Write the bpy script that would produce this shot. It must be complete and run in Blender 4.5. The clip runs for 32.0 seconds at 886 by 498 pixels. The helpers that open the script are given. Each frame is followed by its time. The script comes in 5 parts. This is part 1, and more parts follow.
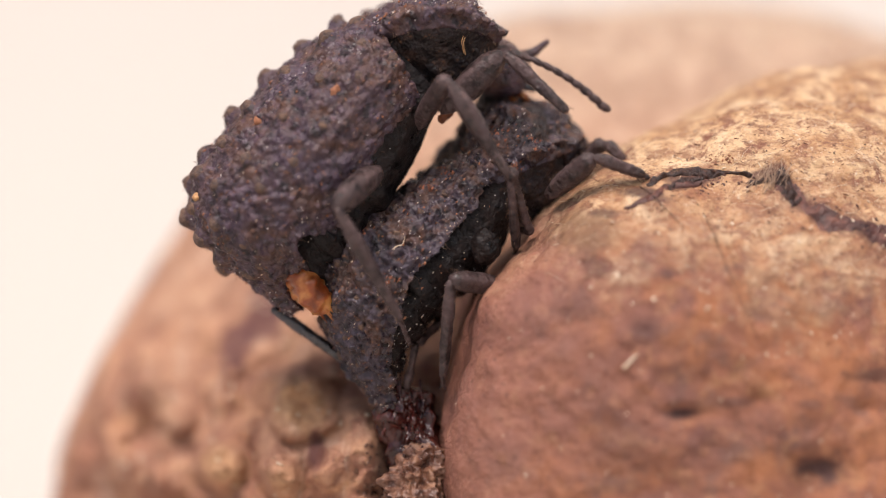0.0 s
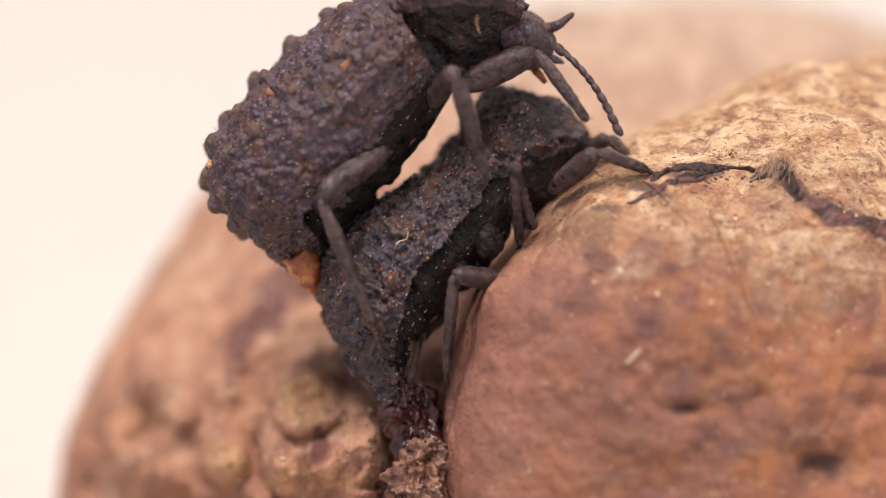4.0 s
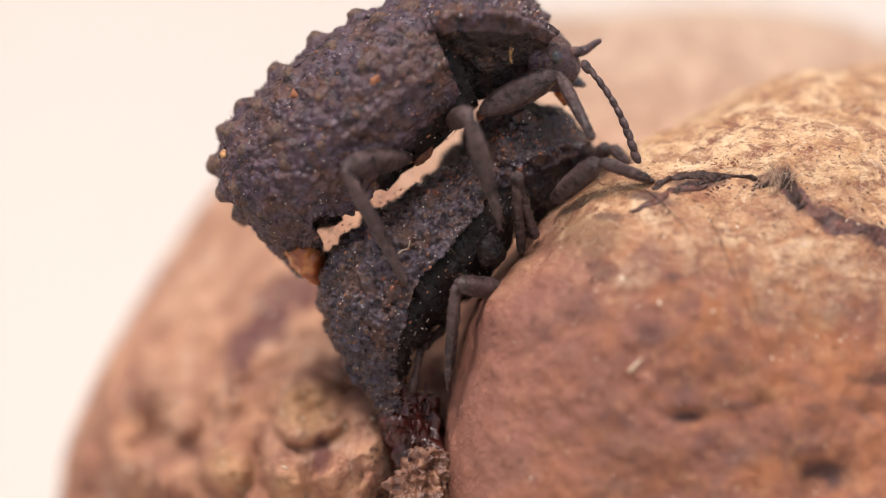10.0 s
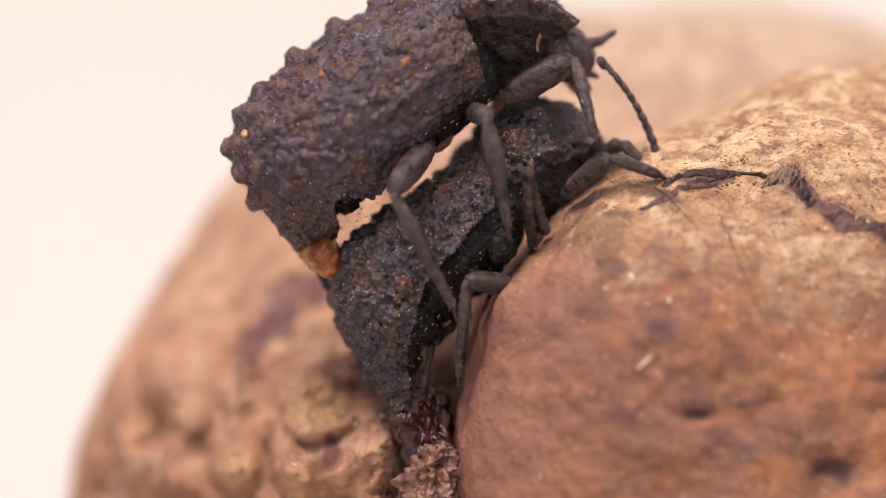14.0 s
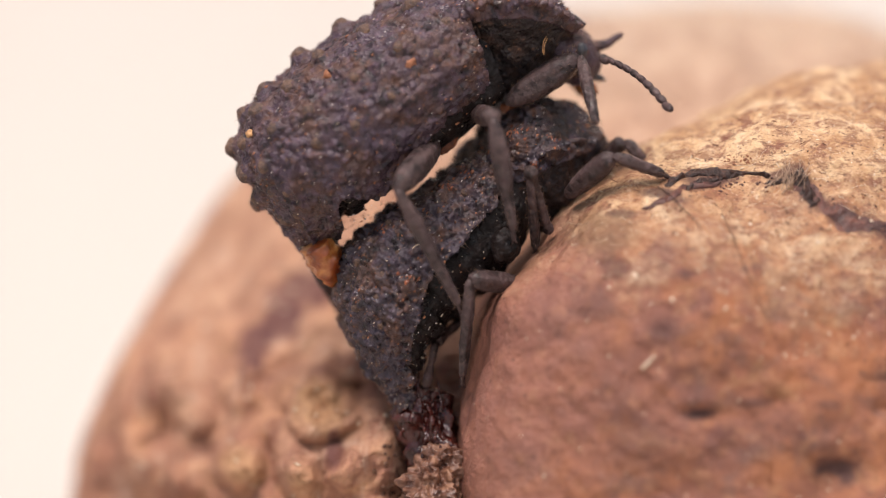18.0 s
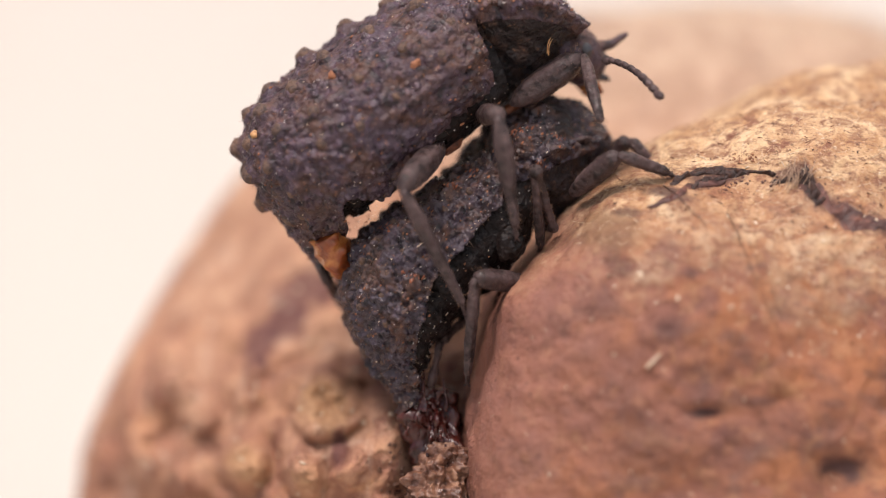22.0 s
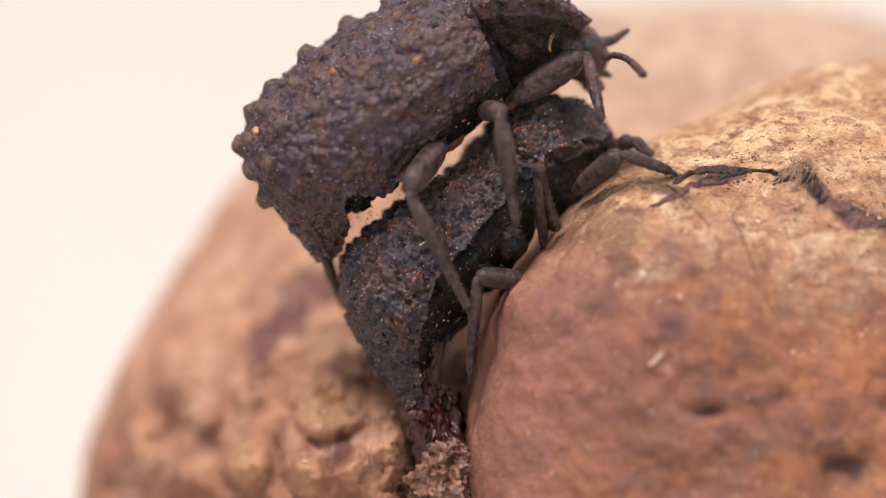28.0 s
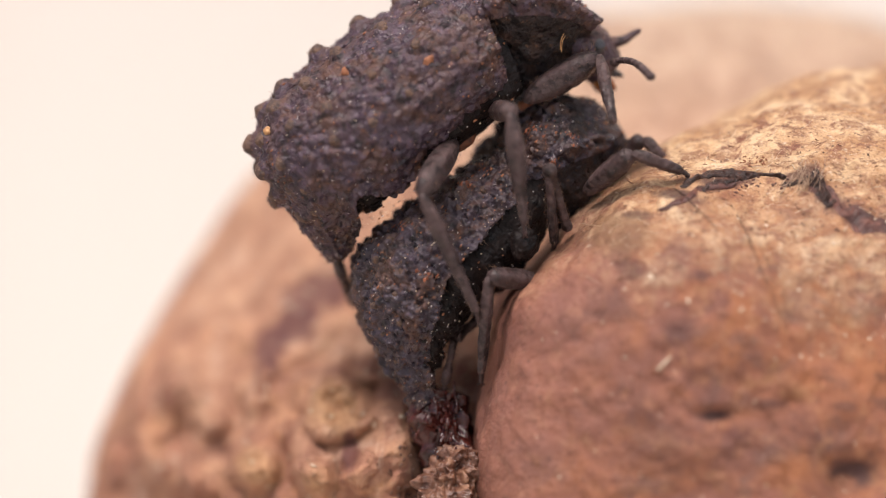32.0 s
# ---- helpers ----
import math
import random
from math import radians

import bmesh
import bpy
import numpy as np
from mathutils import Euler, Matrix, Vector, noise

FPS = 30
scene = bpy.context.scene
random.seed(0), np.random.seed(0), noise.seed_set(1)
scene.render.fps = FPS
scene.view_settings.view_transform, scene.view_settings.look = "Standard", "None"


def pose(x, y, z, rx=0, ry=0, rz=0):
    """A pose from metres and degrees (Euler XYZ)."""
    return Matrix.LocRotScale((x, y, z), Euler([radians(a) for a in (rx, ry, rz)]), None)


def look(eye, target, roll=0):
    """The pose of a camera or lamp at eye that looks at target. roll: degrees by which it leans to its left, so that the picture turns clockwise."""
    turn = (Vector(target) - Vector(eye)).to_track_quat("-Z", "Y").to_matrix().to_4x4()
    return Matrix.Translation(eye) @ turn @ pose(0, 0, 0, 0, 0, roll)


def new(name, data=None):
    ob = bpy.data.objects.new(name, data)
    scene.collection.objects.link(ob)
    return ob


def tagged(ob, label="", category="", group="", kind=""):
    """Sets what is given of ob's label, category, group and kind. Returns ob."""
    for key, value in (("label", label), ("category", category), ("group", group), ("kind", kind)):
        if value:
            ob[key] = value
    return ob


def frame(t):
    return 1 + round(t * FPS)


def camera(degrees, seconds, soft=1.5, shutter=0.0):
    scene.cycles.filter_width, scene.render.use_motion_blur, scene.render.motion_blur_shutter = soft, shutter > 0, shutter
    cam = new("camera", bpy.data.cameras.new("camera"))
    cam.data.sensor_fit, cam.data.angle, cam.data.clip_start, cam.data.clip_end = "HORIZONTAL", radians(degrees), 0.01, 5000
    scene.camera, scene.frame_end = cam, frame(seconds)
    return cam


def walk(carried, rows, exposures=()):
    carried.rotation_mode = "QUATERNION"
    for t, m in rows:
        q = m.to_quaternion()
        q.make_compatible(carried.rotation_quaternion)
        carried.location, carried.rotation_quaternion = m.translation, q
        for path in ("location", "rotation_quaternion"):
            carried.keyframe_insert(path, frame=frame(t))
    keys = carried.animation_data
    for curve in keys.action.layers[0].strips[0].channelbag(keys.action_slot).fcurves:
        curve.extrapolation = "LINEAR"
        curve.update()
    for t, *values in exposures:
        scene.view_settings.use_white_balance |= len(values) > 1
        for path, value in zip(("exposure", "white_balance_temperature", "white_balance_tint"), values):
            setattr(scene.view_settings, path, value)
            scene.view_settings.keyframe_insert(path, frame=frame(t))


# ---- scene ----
# ---------------------------------------------------------------- camera
MM = 0.001            # the plan is drawn in millimetres
BASE = 15.5           # height of the plan's origin above the table, mm
DIST = 85.8           # from the lens to the plane of sharpness, mm
# seconds, degrees that the tripod head creeps sideways and up
PATH = [(0, 0.0000, 0.0000), (0.5, 0.0000, 0.0000), (1, 0.0173, 0.0119), (1.5, 0.0234, 0.0119), (2, 0.0588, -0.0234), (2.5, 0.0469, -0.0230), (3, 0.0353, -0.0584), (3.5, 0.0353, -0.0707), (5.5, 0.0937, -0.0584), (6, 0.0584, -0.0584), (6.5, 0.0584, -0.0584), (7, 0.0707, -0.0469), (7.5, 0.0822, -0.0234), (8, 0.0937, -0.0115), (8.5, 0.0937, 0.0238), (9, 0.0822, 0.0238), (9.5, 0.0764, 0.0238), (10, 0.0707, 0.0469), (10.5, 0.0707, 0.0591), (11, 0.0937, 0.0822), (11.5, 0.1056, 0.0945), (12, 0.0999, 0.1002), (12.5, 0.0999, 0.0822), (13, 0.1175, 0.0822), (13.5, 0.1409, 0.1002), (14, 0.1997, 0.0123), (14.5, 0.2350, 0.0000), (16.5, 0.2469, -0.0115), (17, 0.2589, -0.0115), (17.5, 0.2704, 0.0061), (18, 0.2469, 0.0061), (18.5, 0.2350, -0.0234), (19, 0.2469, -0.0469), (19.5, 0.2589, -0.0469), (20, 0.2589, -0.0469), (20.5, 0.2761, -0.0353), (21, 0.2819, -0.0115), (21.5, 0.3057, 0.0000), (22, 0.3172, -0.0115), (22.5, 0.3291, -0.0115), (23, 0.3410, -0.0115), (23.5, 0.3291, 0.0000), (24, 0.2942, -0.0115), (24.5, 0.2942, -0.0115), (25, 0.3057, -0.0115), (25.5, 0.3410, -0.0115), (27.5, 0.3410, -0.0234), (28, 0.3526, -0.0296), (28.5, 0.3645, -0.0115), (29, 0.3764, -0.0115), (29.5, 0.3645, 0.0000), (30, 0.3879, 0.0000), (30.5, 0.3998, 0.0119), (31, 0.4117, 0.0119), (31.5, 0.4355, 0.0000), (32, 0.4586, 0.0238)]

cam = camera(12.0, 32.0, soft=1.1)
cam.data.dof.use_dof = True
cam.data.dof.focus_distance = (DIST - 0.95) * MM
cam.data.dof.aperture_fstop = 31.0
walk(cam, [(t, pose(0, -DIST * MM, BASE * MM, 90 + up, 0, side)) for t, side, up in PATH])

# ---------------------------------------------------------------- light
SUN_UP, SUN_SIDE = 60.0, -36.0      # degrees above the table; towards the left behind the camera
world = bpy.data.worlds.new("sky")
scene.world = world
world.use_nodes = True
wn = world.node_tree.nodes
sky = wn.new("ShaderNodeTexSky")
sky.sky_type, sky.sun_disc = "NISHITA", False
sky.sun_elevation, sky.sun_rotation = radians(SUN_UP), radians(180 + SUN_SIDE)
sky.dust_density = 4.0
world.node_tree.links.new(sky.outputs["Color"], wn["Background"].inputs["Color"])
wn["Background"].inputs["Strength"].default_value = 0.14
sun = new("sun", bpy.data.lights.new("sun", "SUN"))
sun.data.energy, sun.data.angle, sun.data.color = 3.4, radians(28), (1.0, 0.85, 0.785)
sun.matrix_world = look((math.sin(radians(SUN_SIDE)) * math.cos(radians(SUN_UP)),
                         -math.cos(radians(SUN_SIDE)) * math.cos(radians(SUN_UP)), math.sin(radians(SUN_UP))), (0, 0, 0))
scene.view_settings.exposure = 0.12


# ---------------------------------------------------------------- tools
def smooth(a, b, x):
    k = np.clip((x - a) / (b - a), 0, 1)
    return k * k * (3 - 2 * k)


def lattice(p, seed):
    """Value noise from -1 to 1 at the points p (n x 3)."""
    i = np.floor(p).astype(np.int64)
    f = p - i
    f = f * f * (3 - 2 * f)
    out = np.zeros(len(p))
    for dx in (0, 1):
        for dy in (0, 1):
            for dz in (0, 1):
                h = (i[:, 0] + dx) * 73856093 ^ (i[:, 1] + dy) * 19349663 ^ (i[:, 2] + dz) * 83492791 ^ seed * 2654435
                h = (h ^ (h >> 13)) * 1274126177 & 0x7FFFFFFF
                h = (h ^ (h >> 15)) * 668265263 & 0x7FFFFFFF
                v = (h & 0xFFFF) / 32767.5 - 1
                wx = f[:, 0] if dx else 1 - f[:, 0]
                wy = f[:, 1] if dy else 1 - f[:, 1]
                wz = f[:, 2] if dz else 1 - f[:, 2]
                out += v * wx * wy * wz
    return out


def rough(p, size, octaves=3, seed=1):
    """Layered noise with its largest lumps about size wide."""
    out, amp = np.zeros(len(p)), 1.0
    for o in range(octaves):
        out += amp * lattice(p * (2 ** o) / size + 17.3 * o, seed + o)
        amp *= 0.5
    return out


def curve_at(points, s):
    """Catmull-Rom through points (n x k) at s in 0..1."""
    pts = np.asarray(points, float)
    n = len(pts) - 1
    u = np.clip(s, 0, 1) * n
    i = np.minimum(u.astype(int), n - 1)
    f = (u - i)[:, None]
    p0, p1, p2, p3 = pts[np.maximum(i - 1, 0)], pts[i], pts[i + 1], pts[np.minimum(i + 2, n)]
    return 0.5 * (2 * p1 + (p2 - p0) * f + (2 * p0 - 5 * p1 + 4 * p2 - p3) * f * f + (3 * p1 - p0 - 3 * p2 + p3) * f ** 3)


def grid_normals(g, closed):
    """Normals of a grid of points (rows x columns x 3)."""
    du = np.gradient(g, axis=0)
    dv = (np.roll(g, -1, 1) - np.roll(g, 1, 1)) if closed else np.gradient(g, axis=1)
    n = np.cross(du, dv)
    return n / np.maximum(np.linalg.norm(n, axis=2, keepdims=True), 1e-9)


def sheet(g, closed=True, caps=True):
    """Points and faces of a grid; closed: the columns run round."""
    r, c = g.shape[:2]
    verts = g.reshape(-1, 3)
    i, j = np.meshgrid(np.arange(r - 1), np.arange(c if closed else c - 1), indexing="ij")
    k = (j + 1) % c
    faces = np.stack([i * c + j, i * c + k, (i + 1) * c + k, (i + 1) * c + j], -1).reshape(-1, 4).tolist()
    if closed and caps:
        faces += [list(range(c))[::-1], list(range((r - 1) * c, r * c))]
    return verts, faces


def mesh_of(name, verts, faces, material, flat=False):
    """A mesh from points in millimetres."""
    me = bpy.data.meshes.new(name)
    me.from_pydata((np.asarray(verts) * MM).tolist(), [], faces)
    if not flat:
        me.polygons.foreach_set("use_smooth", [True] * len(me.polygons))
    bm = bmesh.new()
    bm.from_mesh(me)
    bmesh.ops.recalc_face_normals(bm, faces=bm.faces)
    bm.to_mesh(me)
    bm.free()
    me.materials.append(material)
    return me


def part(name, mesh, parent, label="", m=None):
    """One mesh object under a thing or a part."""
    ob = new(name, mesh)
    ob.parent = parent
    if m is not None:
        ob.matrix_basis = m
    if label:
        tagged(ob, label)
    return ob


def tube(points, radii, sides=14, lumps=0.0, seed=3, flatten=1.0):
    """A closed tube of round section along points, in millimetres."""
    pts, rad = np.asarray(points, float), np.asarray(radii, float)
    tang = np.gradient(pts, axis=0)
    tang /= np.linalg.norm(tang, axis=1, keepdims=True)
    ref = np.array([0, 0, 1.0]) if abs(tang[:, 2]).mean() < 0.8 else np.array([0, 1.0, 0])
    a = np.cross(tang, ref)
    a /= np.linalg.norm(a, axis=1, keepdims=True)
    b = np.cross(a, tang)
    th = np.linspace(0, 2 * np.pi, sides, endpoint=False)
    g = pts[:, None] + rad[:, None, None] * (np.cos(th)[None, :, None] * a[:, None] * flatten + np.sin(th)[None, :, None] * b[:, None])
    if lumps:
        g = g + grid_normals(g, True) * (lumps * rough(g.reshape(-1, 3), 0.12, 2, seed)).reshape(g.shape[:2])[..., None]
    return sheet(g)


def merged(pieces):
    """Several (points, faces) as one."""
    verts, faces, n = [], [], 0
    for v, f in pieces:
        v = np.asarray(v)
        verts.append(v)
        faces += [[k + n for k in q] for q in f]
        n += len(v)
    return np.concatenate(verts), faces


# ---------------------------------------------------------------- materials
class Nodes:
    """A short hand for a node material."""

    def __init__(self, name, roughness=0.6, metal=0.0, gloss=0.5):
        self.mat = bpy.data.materials.new(name)
        self.mat.use_nodes = True
        self.t = self.mat.node_tree
        self.bsdf = self.t.nodes["Principled BSDF"]
        self.bsdf.inputs["Roughness"].default_value = roughness
        self.bsdf.inputs["Metallic"].default_value = metal
        self.bsdf.inputs["Specular IOR Level"].default_value = gloss
        self.at = self.t.nodes.new("ShaderNodeTexCoord").outputs["Object"]

    def link(self, a, b):
        self.t.links.new(a, b)

    def noise(self, size_mm, detail=4.0, rough_=0.55, warp=0.0, stretch=None):
        n = self.t.nodes.new("ShaderNodeTexNoise")
        n.inputs["Scale"].default_value = 1.0 / (size_mm * MM)
        n.inputs["Detail"].default_value, n.inputs["Roughness"].default_value = detail, rough_
        n.inputs["Distortion"].default_value = warp
        src = self.at
        if stretch:
            mp = self.t.nodes.new("ShaderNodeMapping")
            mp.inputs["Scale"].default_value = stretch
            self.link(src, mp.inputs["Vector"])
            src = mp.outputs["Vector"]
        self.link(src, n.inputs["Vector"])
        return n.outputs["Fac"]

    def cells(self, size_mm):
        n = self.t.nodes.new("ShaderNodeTexVoronoi")
        n.inputs["Scale"].default_value = 1.0 / (size_mm * MM)
        self.link(self.at, n.inputs["Vector"])
        return n.outputs["Distance"]

    def ramp(self, src, stops):
        r = self.t.nodes.new("ShaderNodeValToRGB")
        e = r.color_ramp.elements
        while len(e) < len(stops):
            e.new(0.5)
        for k, (p, c) in zip(e, stops):
            k.position = p
            k.color = (*c, 1) if isinstance(c, tuple) else (c, c, c, 1)
        self.link(src, r.inputs["Fac"])
        return r.outputs["Color"]

    def mix(self, fac, a, b):
        m = self.t.nodes.new("ShaderNodeMix")
        m.data_type = "RGBA"
        for v, s in ((fac, m.inputs["Factor"]), (a, m.inputs["A"]), (b, m.inputs["B"])):
            if isinstance(v, (tuple, float, int)):
                s.default_value = (*v, 1) if isinstance(v, tuple) else v
            else:
                self.link(v, s)
        return m.outputs["Result"]

    def math(self, kind, a, b):
        m = self.t.nodes.new("ShaderNodeMath")
        m.operation = kind
        for v, s in ((a, m.inputs[0]), (b, m.inputs[1])):
            if isinstance(v, (float, int)):
                s.default_value = v
            else:
                self.link(v, s)
        return m.outputs[0]

    def axis(self, k):
        s = self.t.nodes.new("ShaderNodeSeparateXYZ")
        self.link(self.at, s.inputs[0])
        return s.outputs[k]

    def patch(self, centre, radii, ragged):
        """1 inside a ragged round patch of the skin (mm), 0 outside."""
        mp = self.t.nodes.new("ShaderNodeMapping")
        mp.vector_type = "TEXTURE"
        mp.inputs["Location"].default_value = [v * MM for v in centre]
        mp.inputs["Scale"].default_value = [v * MM for v in radii]
        self.link(self.at, mp.inputs["Vector"])
        ln = self.t.nodes.new("ShaderNodeVectorMath")
        ln.operation = "LENGTH"
        self.link(mp.outputs["Vector"], ln.inputs[0])
        r = self.math("ADD", ln.outputs["Value"], self.math("MULTIPLY", self.math("SUBTRACT", ragged, 0.5), 1.6))
        return self.ramp(r, [(0.55, 1.0), (1.0, 0.0)])

    def done(self, colour, rough_=None, bumps=()):
        if isinstance(colour, tuple):
            self.bsdf.inputs["Base Color"].default_value = (*colour, 1)
        else:
            self.link(colour, self.bsdf.inputs["Base Color"])
        if rough_ is not None:
            self.link(rough_, self.bsdf.inputs["Roughness"])
        last = None
        for src, depth_mm, strength in bumps:
            b = self.t.nodes.new("ShaderNodeBump")
            b.inputs["Distance"].default_value, b.inputs["Strength"].default_value = depth_mm * MM, strength
            self.link(src, b.inputs["Height"])
            if last:
                self.link(last, b.inputs["Normal"])
            last = b.outputs["Normal"]
        if last:
            self.link(last, self.bsdf.inputs["Normal"])
        return self.mat


def cuticle(name, dark, tint, dirt, amount, roughness=0.55, sheen=0.4, relief=1.0):
    """Rough insect cuticle: two dark tones in clouds, rusty dirt in patches and grains, glints where it is bare."""
    n = Nodes(name, roughness, 0, sheen)
    cloud, patchy, fine, grain = n.noise(0.8, 4, 0.6), n.noise(0.40, 4, 0.6), n.noise(0.10, 3, 0.6), n.cells(0.08)
    col = n.mix(n.ramp(cloud, [(0.42, 0.0), (0.60, 1.0)]), dark, tint)
    col = n.mix(n.ramp(n.noise(0.26, 4, 0.6), [(0.38, 0.9), (0.50, 0.0)]), col, tuple(c * 0.18 for c in dark))
    col = n.mix(n.ramp(n.noise(0.22, 3, 0.6), [(0.52, 0.0), (0.66, 0.6)]), col, tuple(c * 1.9 for c in dark))
    col = n.mix(n.ramp(patchy, [(0.52, 0.0), (0.68, 0.8 * amount)]), col, (0.47 * dirt[0], 0.48 * dirt[1], 0.62 * dirt[2]))
    col = n.mix(n.ramp(fine, [(0.66 - 0.06 * amount, 0.0), (0.76, 0.8)]), col, dirt)
    ro = n.ramp(n.noise(0.2, 3, 0.6), [(0.36, roughness - 0.24), (0.46, roughness), (0.68, min(1.0, roughness + 0.3))])
    return n.done(col, ro, [(n.noise(0.24, 3, 0.55), 0.14 * relief, 0.9), (fine, 0.035 * relief, 0.8), (grain, 0.02 * relief, 0.6)])


M_SHELL = cuticle("black_cuticle", (0.058, 0.037, 0.052), (0.074, 0.039, 0.033), (0.27, 0.125, 0.065), 0.65, 0.46, 0.42, 1.0)
M_SHELL2 = cuticle("dusty_black_cuticle", (0.046, 0.034, 0.046), (0.058, 0.034, 0.029), (0.29, 0.135, 0.07), 0.7, 0.44, 0.42, 1.1)
M_LEG = cuticle("leg_cuticle", (0.068, 0.044, 0.042), (0.054, 0.034, 0.033), (0.15, 0.085, 0.065), 0.5, 0.55, 0.4, 0.6)
# shell cuticle darkened: the shade under the neck shields is in its colour
M_FLANK = cuticle("shaded_flank_cuticle", (0.018, 0.013, 0.015), (0.023, 0.015, 0.013), (0.20, 0.10, 0.055), 0.8, 0.5, 0.4, 1.4)
M_GLOSS = cuticle("polished_cuticle", (0.014, 0.014, 0.020), (0.018, 0.016, 0.022), (0.03, 0.02, 0.015), 0.1, 0.32, 0.9, 0.4)
M_BELLY = cuticle("belly_cuticle", (0.010, 0.0075, 0.0075), (0.013, 0.008, 0.007), (0.07, 0.033, 0.019), 0.35, 0.5, 0.2, 1.0)


def amber():
    n = Nodes("amber_membrane", 0.28, 0, 0.5)
    n.bsdf.inputs["Subsurface Weight"].default_value = 0.25
    n.bsdf.inputs["Subsurface Radius"].default_value = (0.0006, 0.0002, 0.0001)
    v = n.noise(0.5, 3)
    return n.done(n.ramp(v, [(0.3, (0.07, 0.013, 0.005)), (0.5, (0.25, 0.06, 0.014)), (0.7, (0.55, 0.24, 0.07))]), None, [(n.noise(0.2, 3), 0.04, 0.5)])


M_AMBER = amber()


def speck(name, a, b, size=0.15):
    n = Nodes(name, 0.7)
    return n.done(n.ramp(n.noise(size, 3), [(0.3, a), (0.7, b)]), None, [(n.noise(size * 0.5, 3), size * 0.13, 0.6)])


M_RUST = speck("rust_speck", (0.17, 0.06, 0.03), (0.36, 0.15, 0.07))
M_PALE = speck("pale_speck", (0.5, 0.38, 0.26), (0.8, 0.68, 0.52))
M_DARKSPECK = speck("dark_speck", (0.03, 0.015, 0.01), (0.09, 0.045, 0.03))
M_FIBRE = speck("fibre", (0.28, 0.18, 0.12), (0.60, 0.45, 0.33))
M_KNOB = speck("brown_tubercle", (0.050, 0.034, 0.032), (0.16, 0.090, 0.056), 0.7)
M_GOLD = speck("golden_crumb", (0.30, 0.14, 0.05), (0.62, 0.36, 0.16))
M_JOINT = speck("joint_membrane", (0.04, 0.012, 0.006), (0.20, 0.060, 0.022))
M_ORANGE = speck("orange_rot", (0.08, 0.022, 0.012), (0.36, 0.115, 0.05))
M_HAIR = speck("brown_bristle", (0.10, 0.055, 0.035), (0.22, 0.13, 0.08))
# pale glossy grain, added in place of small highlights on the shells
M_GLINT = Nodes("glint_grain", 0.12, 0, 0.8).done((0.55, 0.50, 0.47))
M_FLECK = speck("brown_fleck", (0.12, 0.05, 0.03), (0.26, 0.12, 0.065))


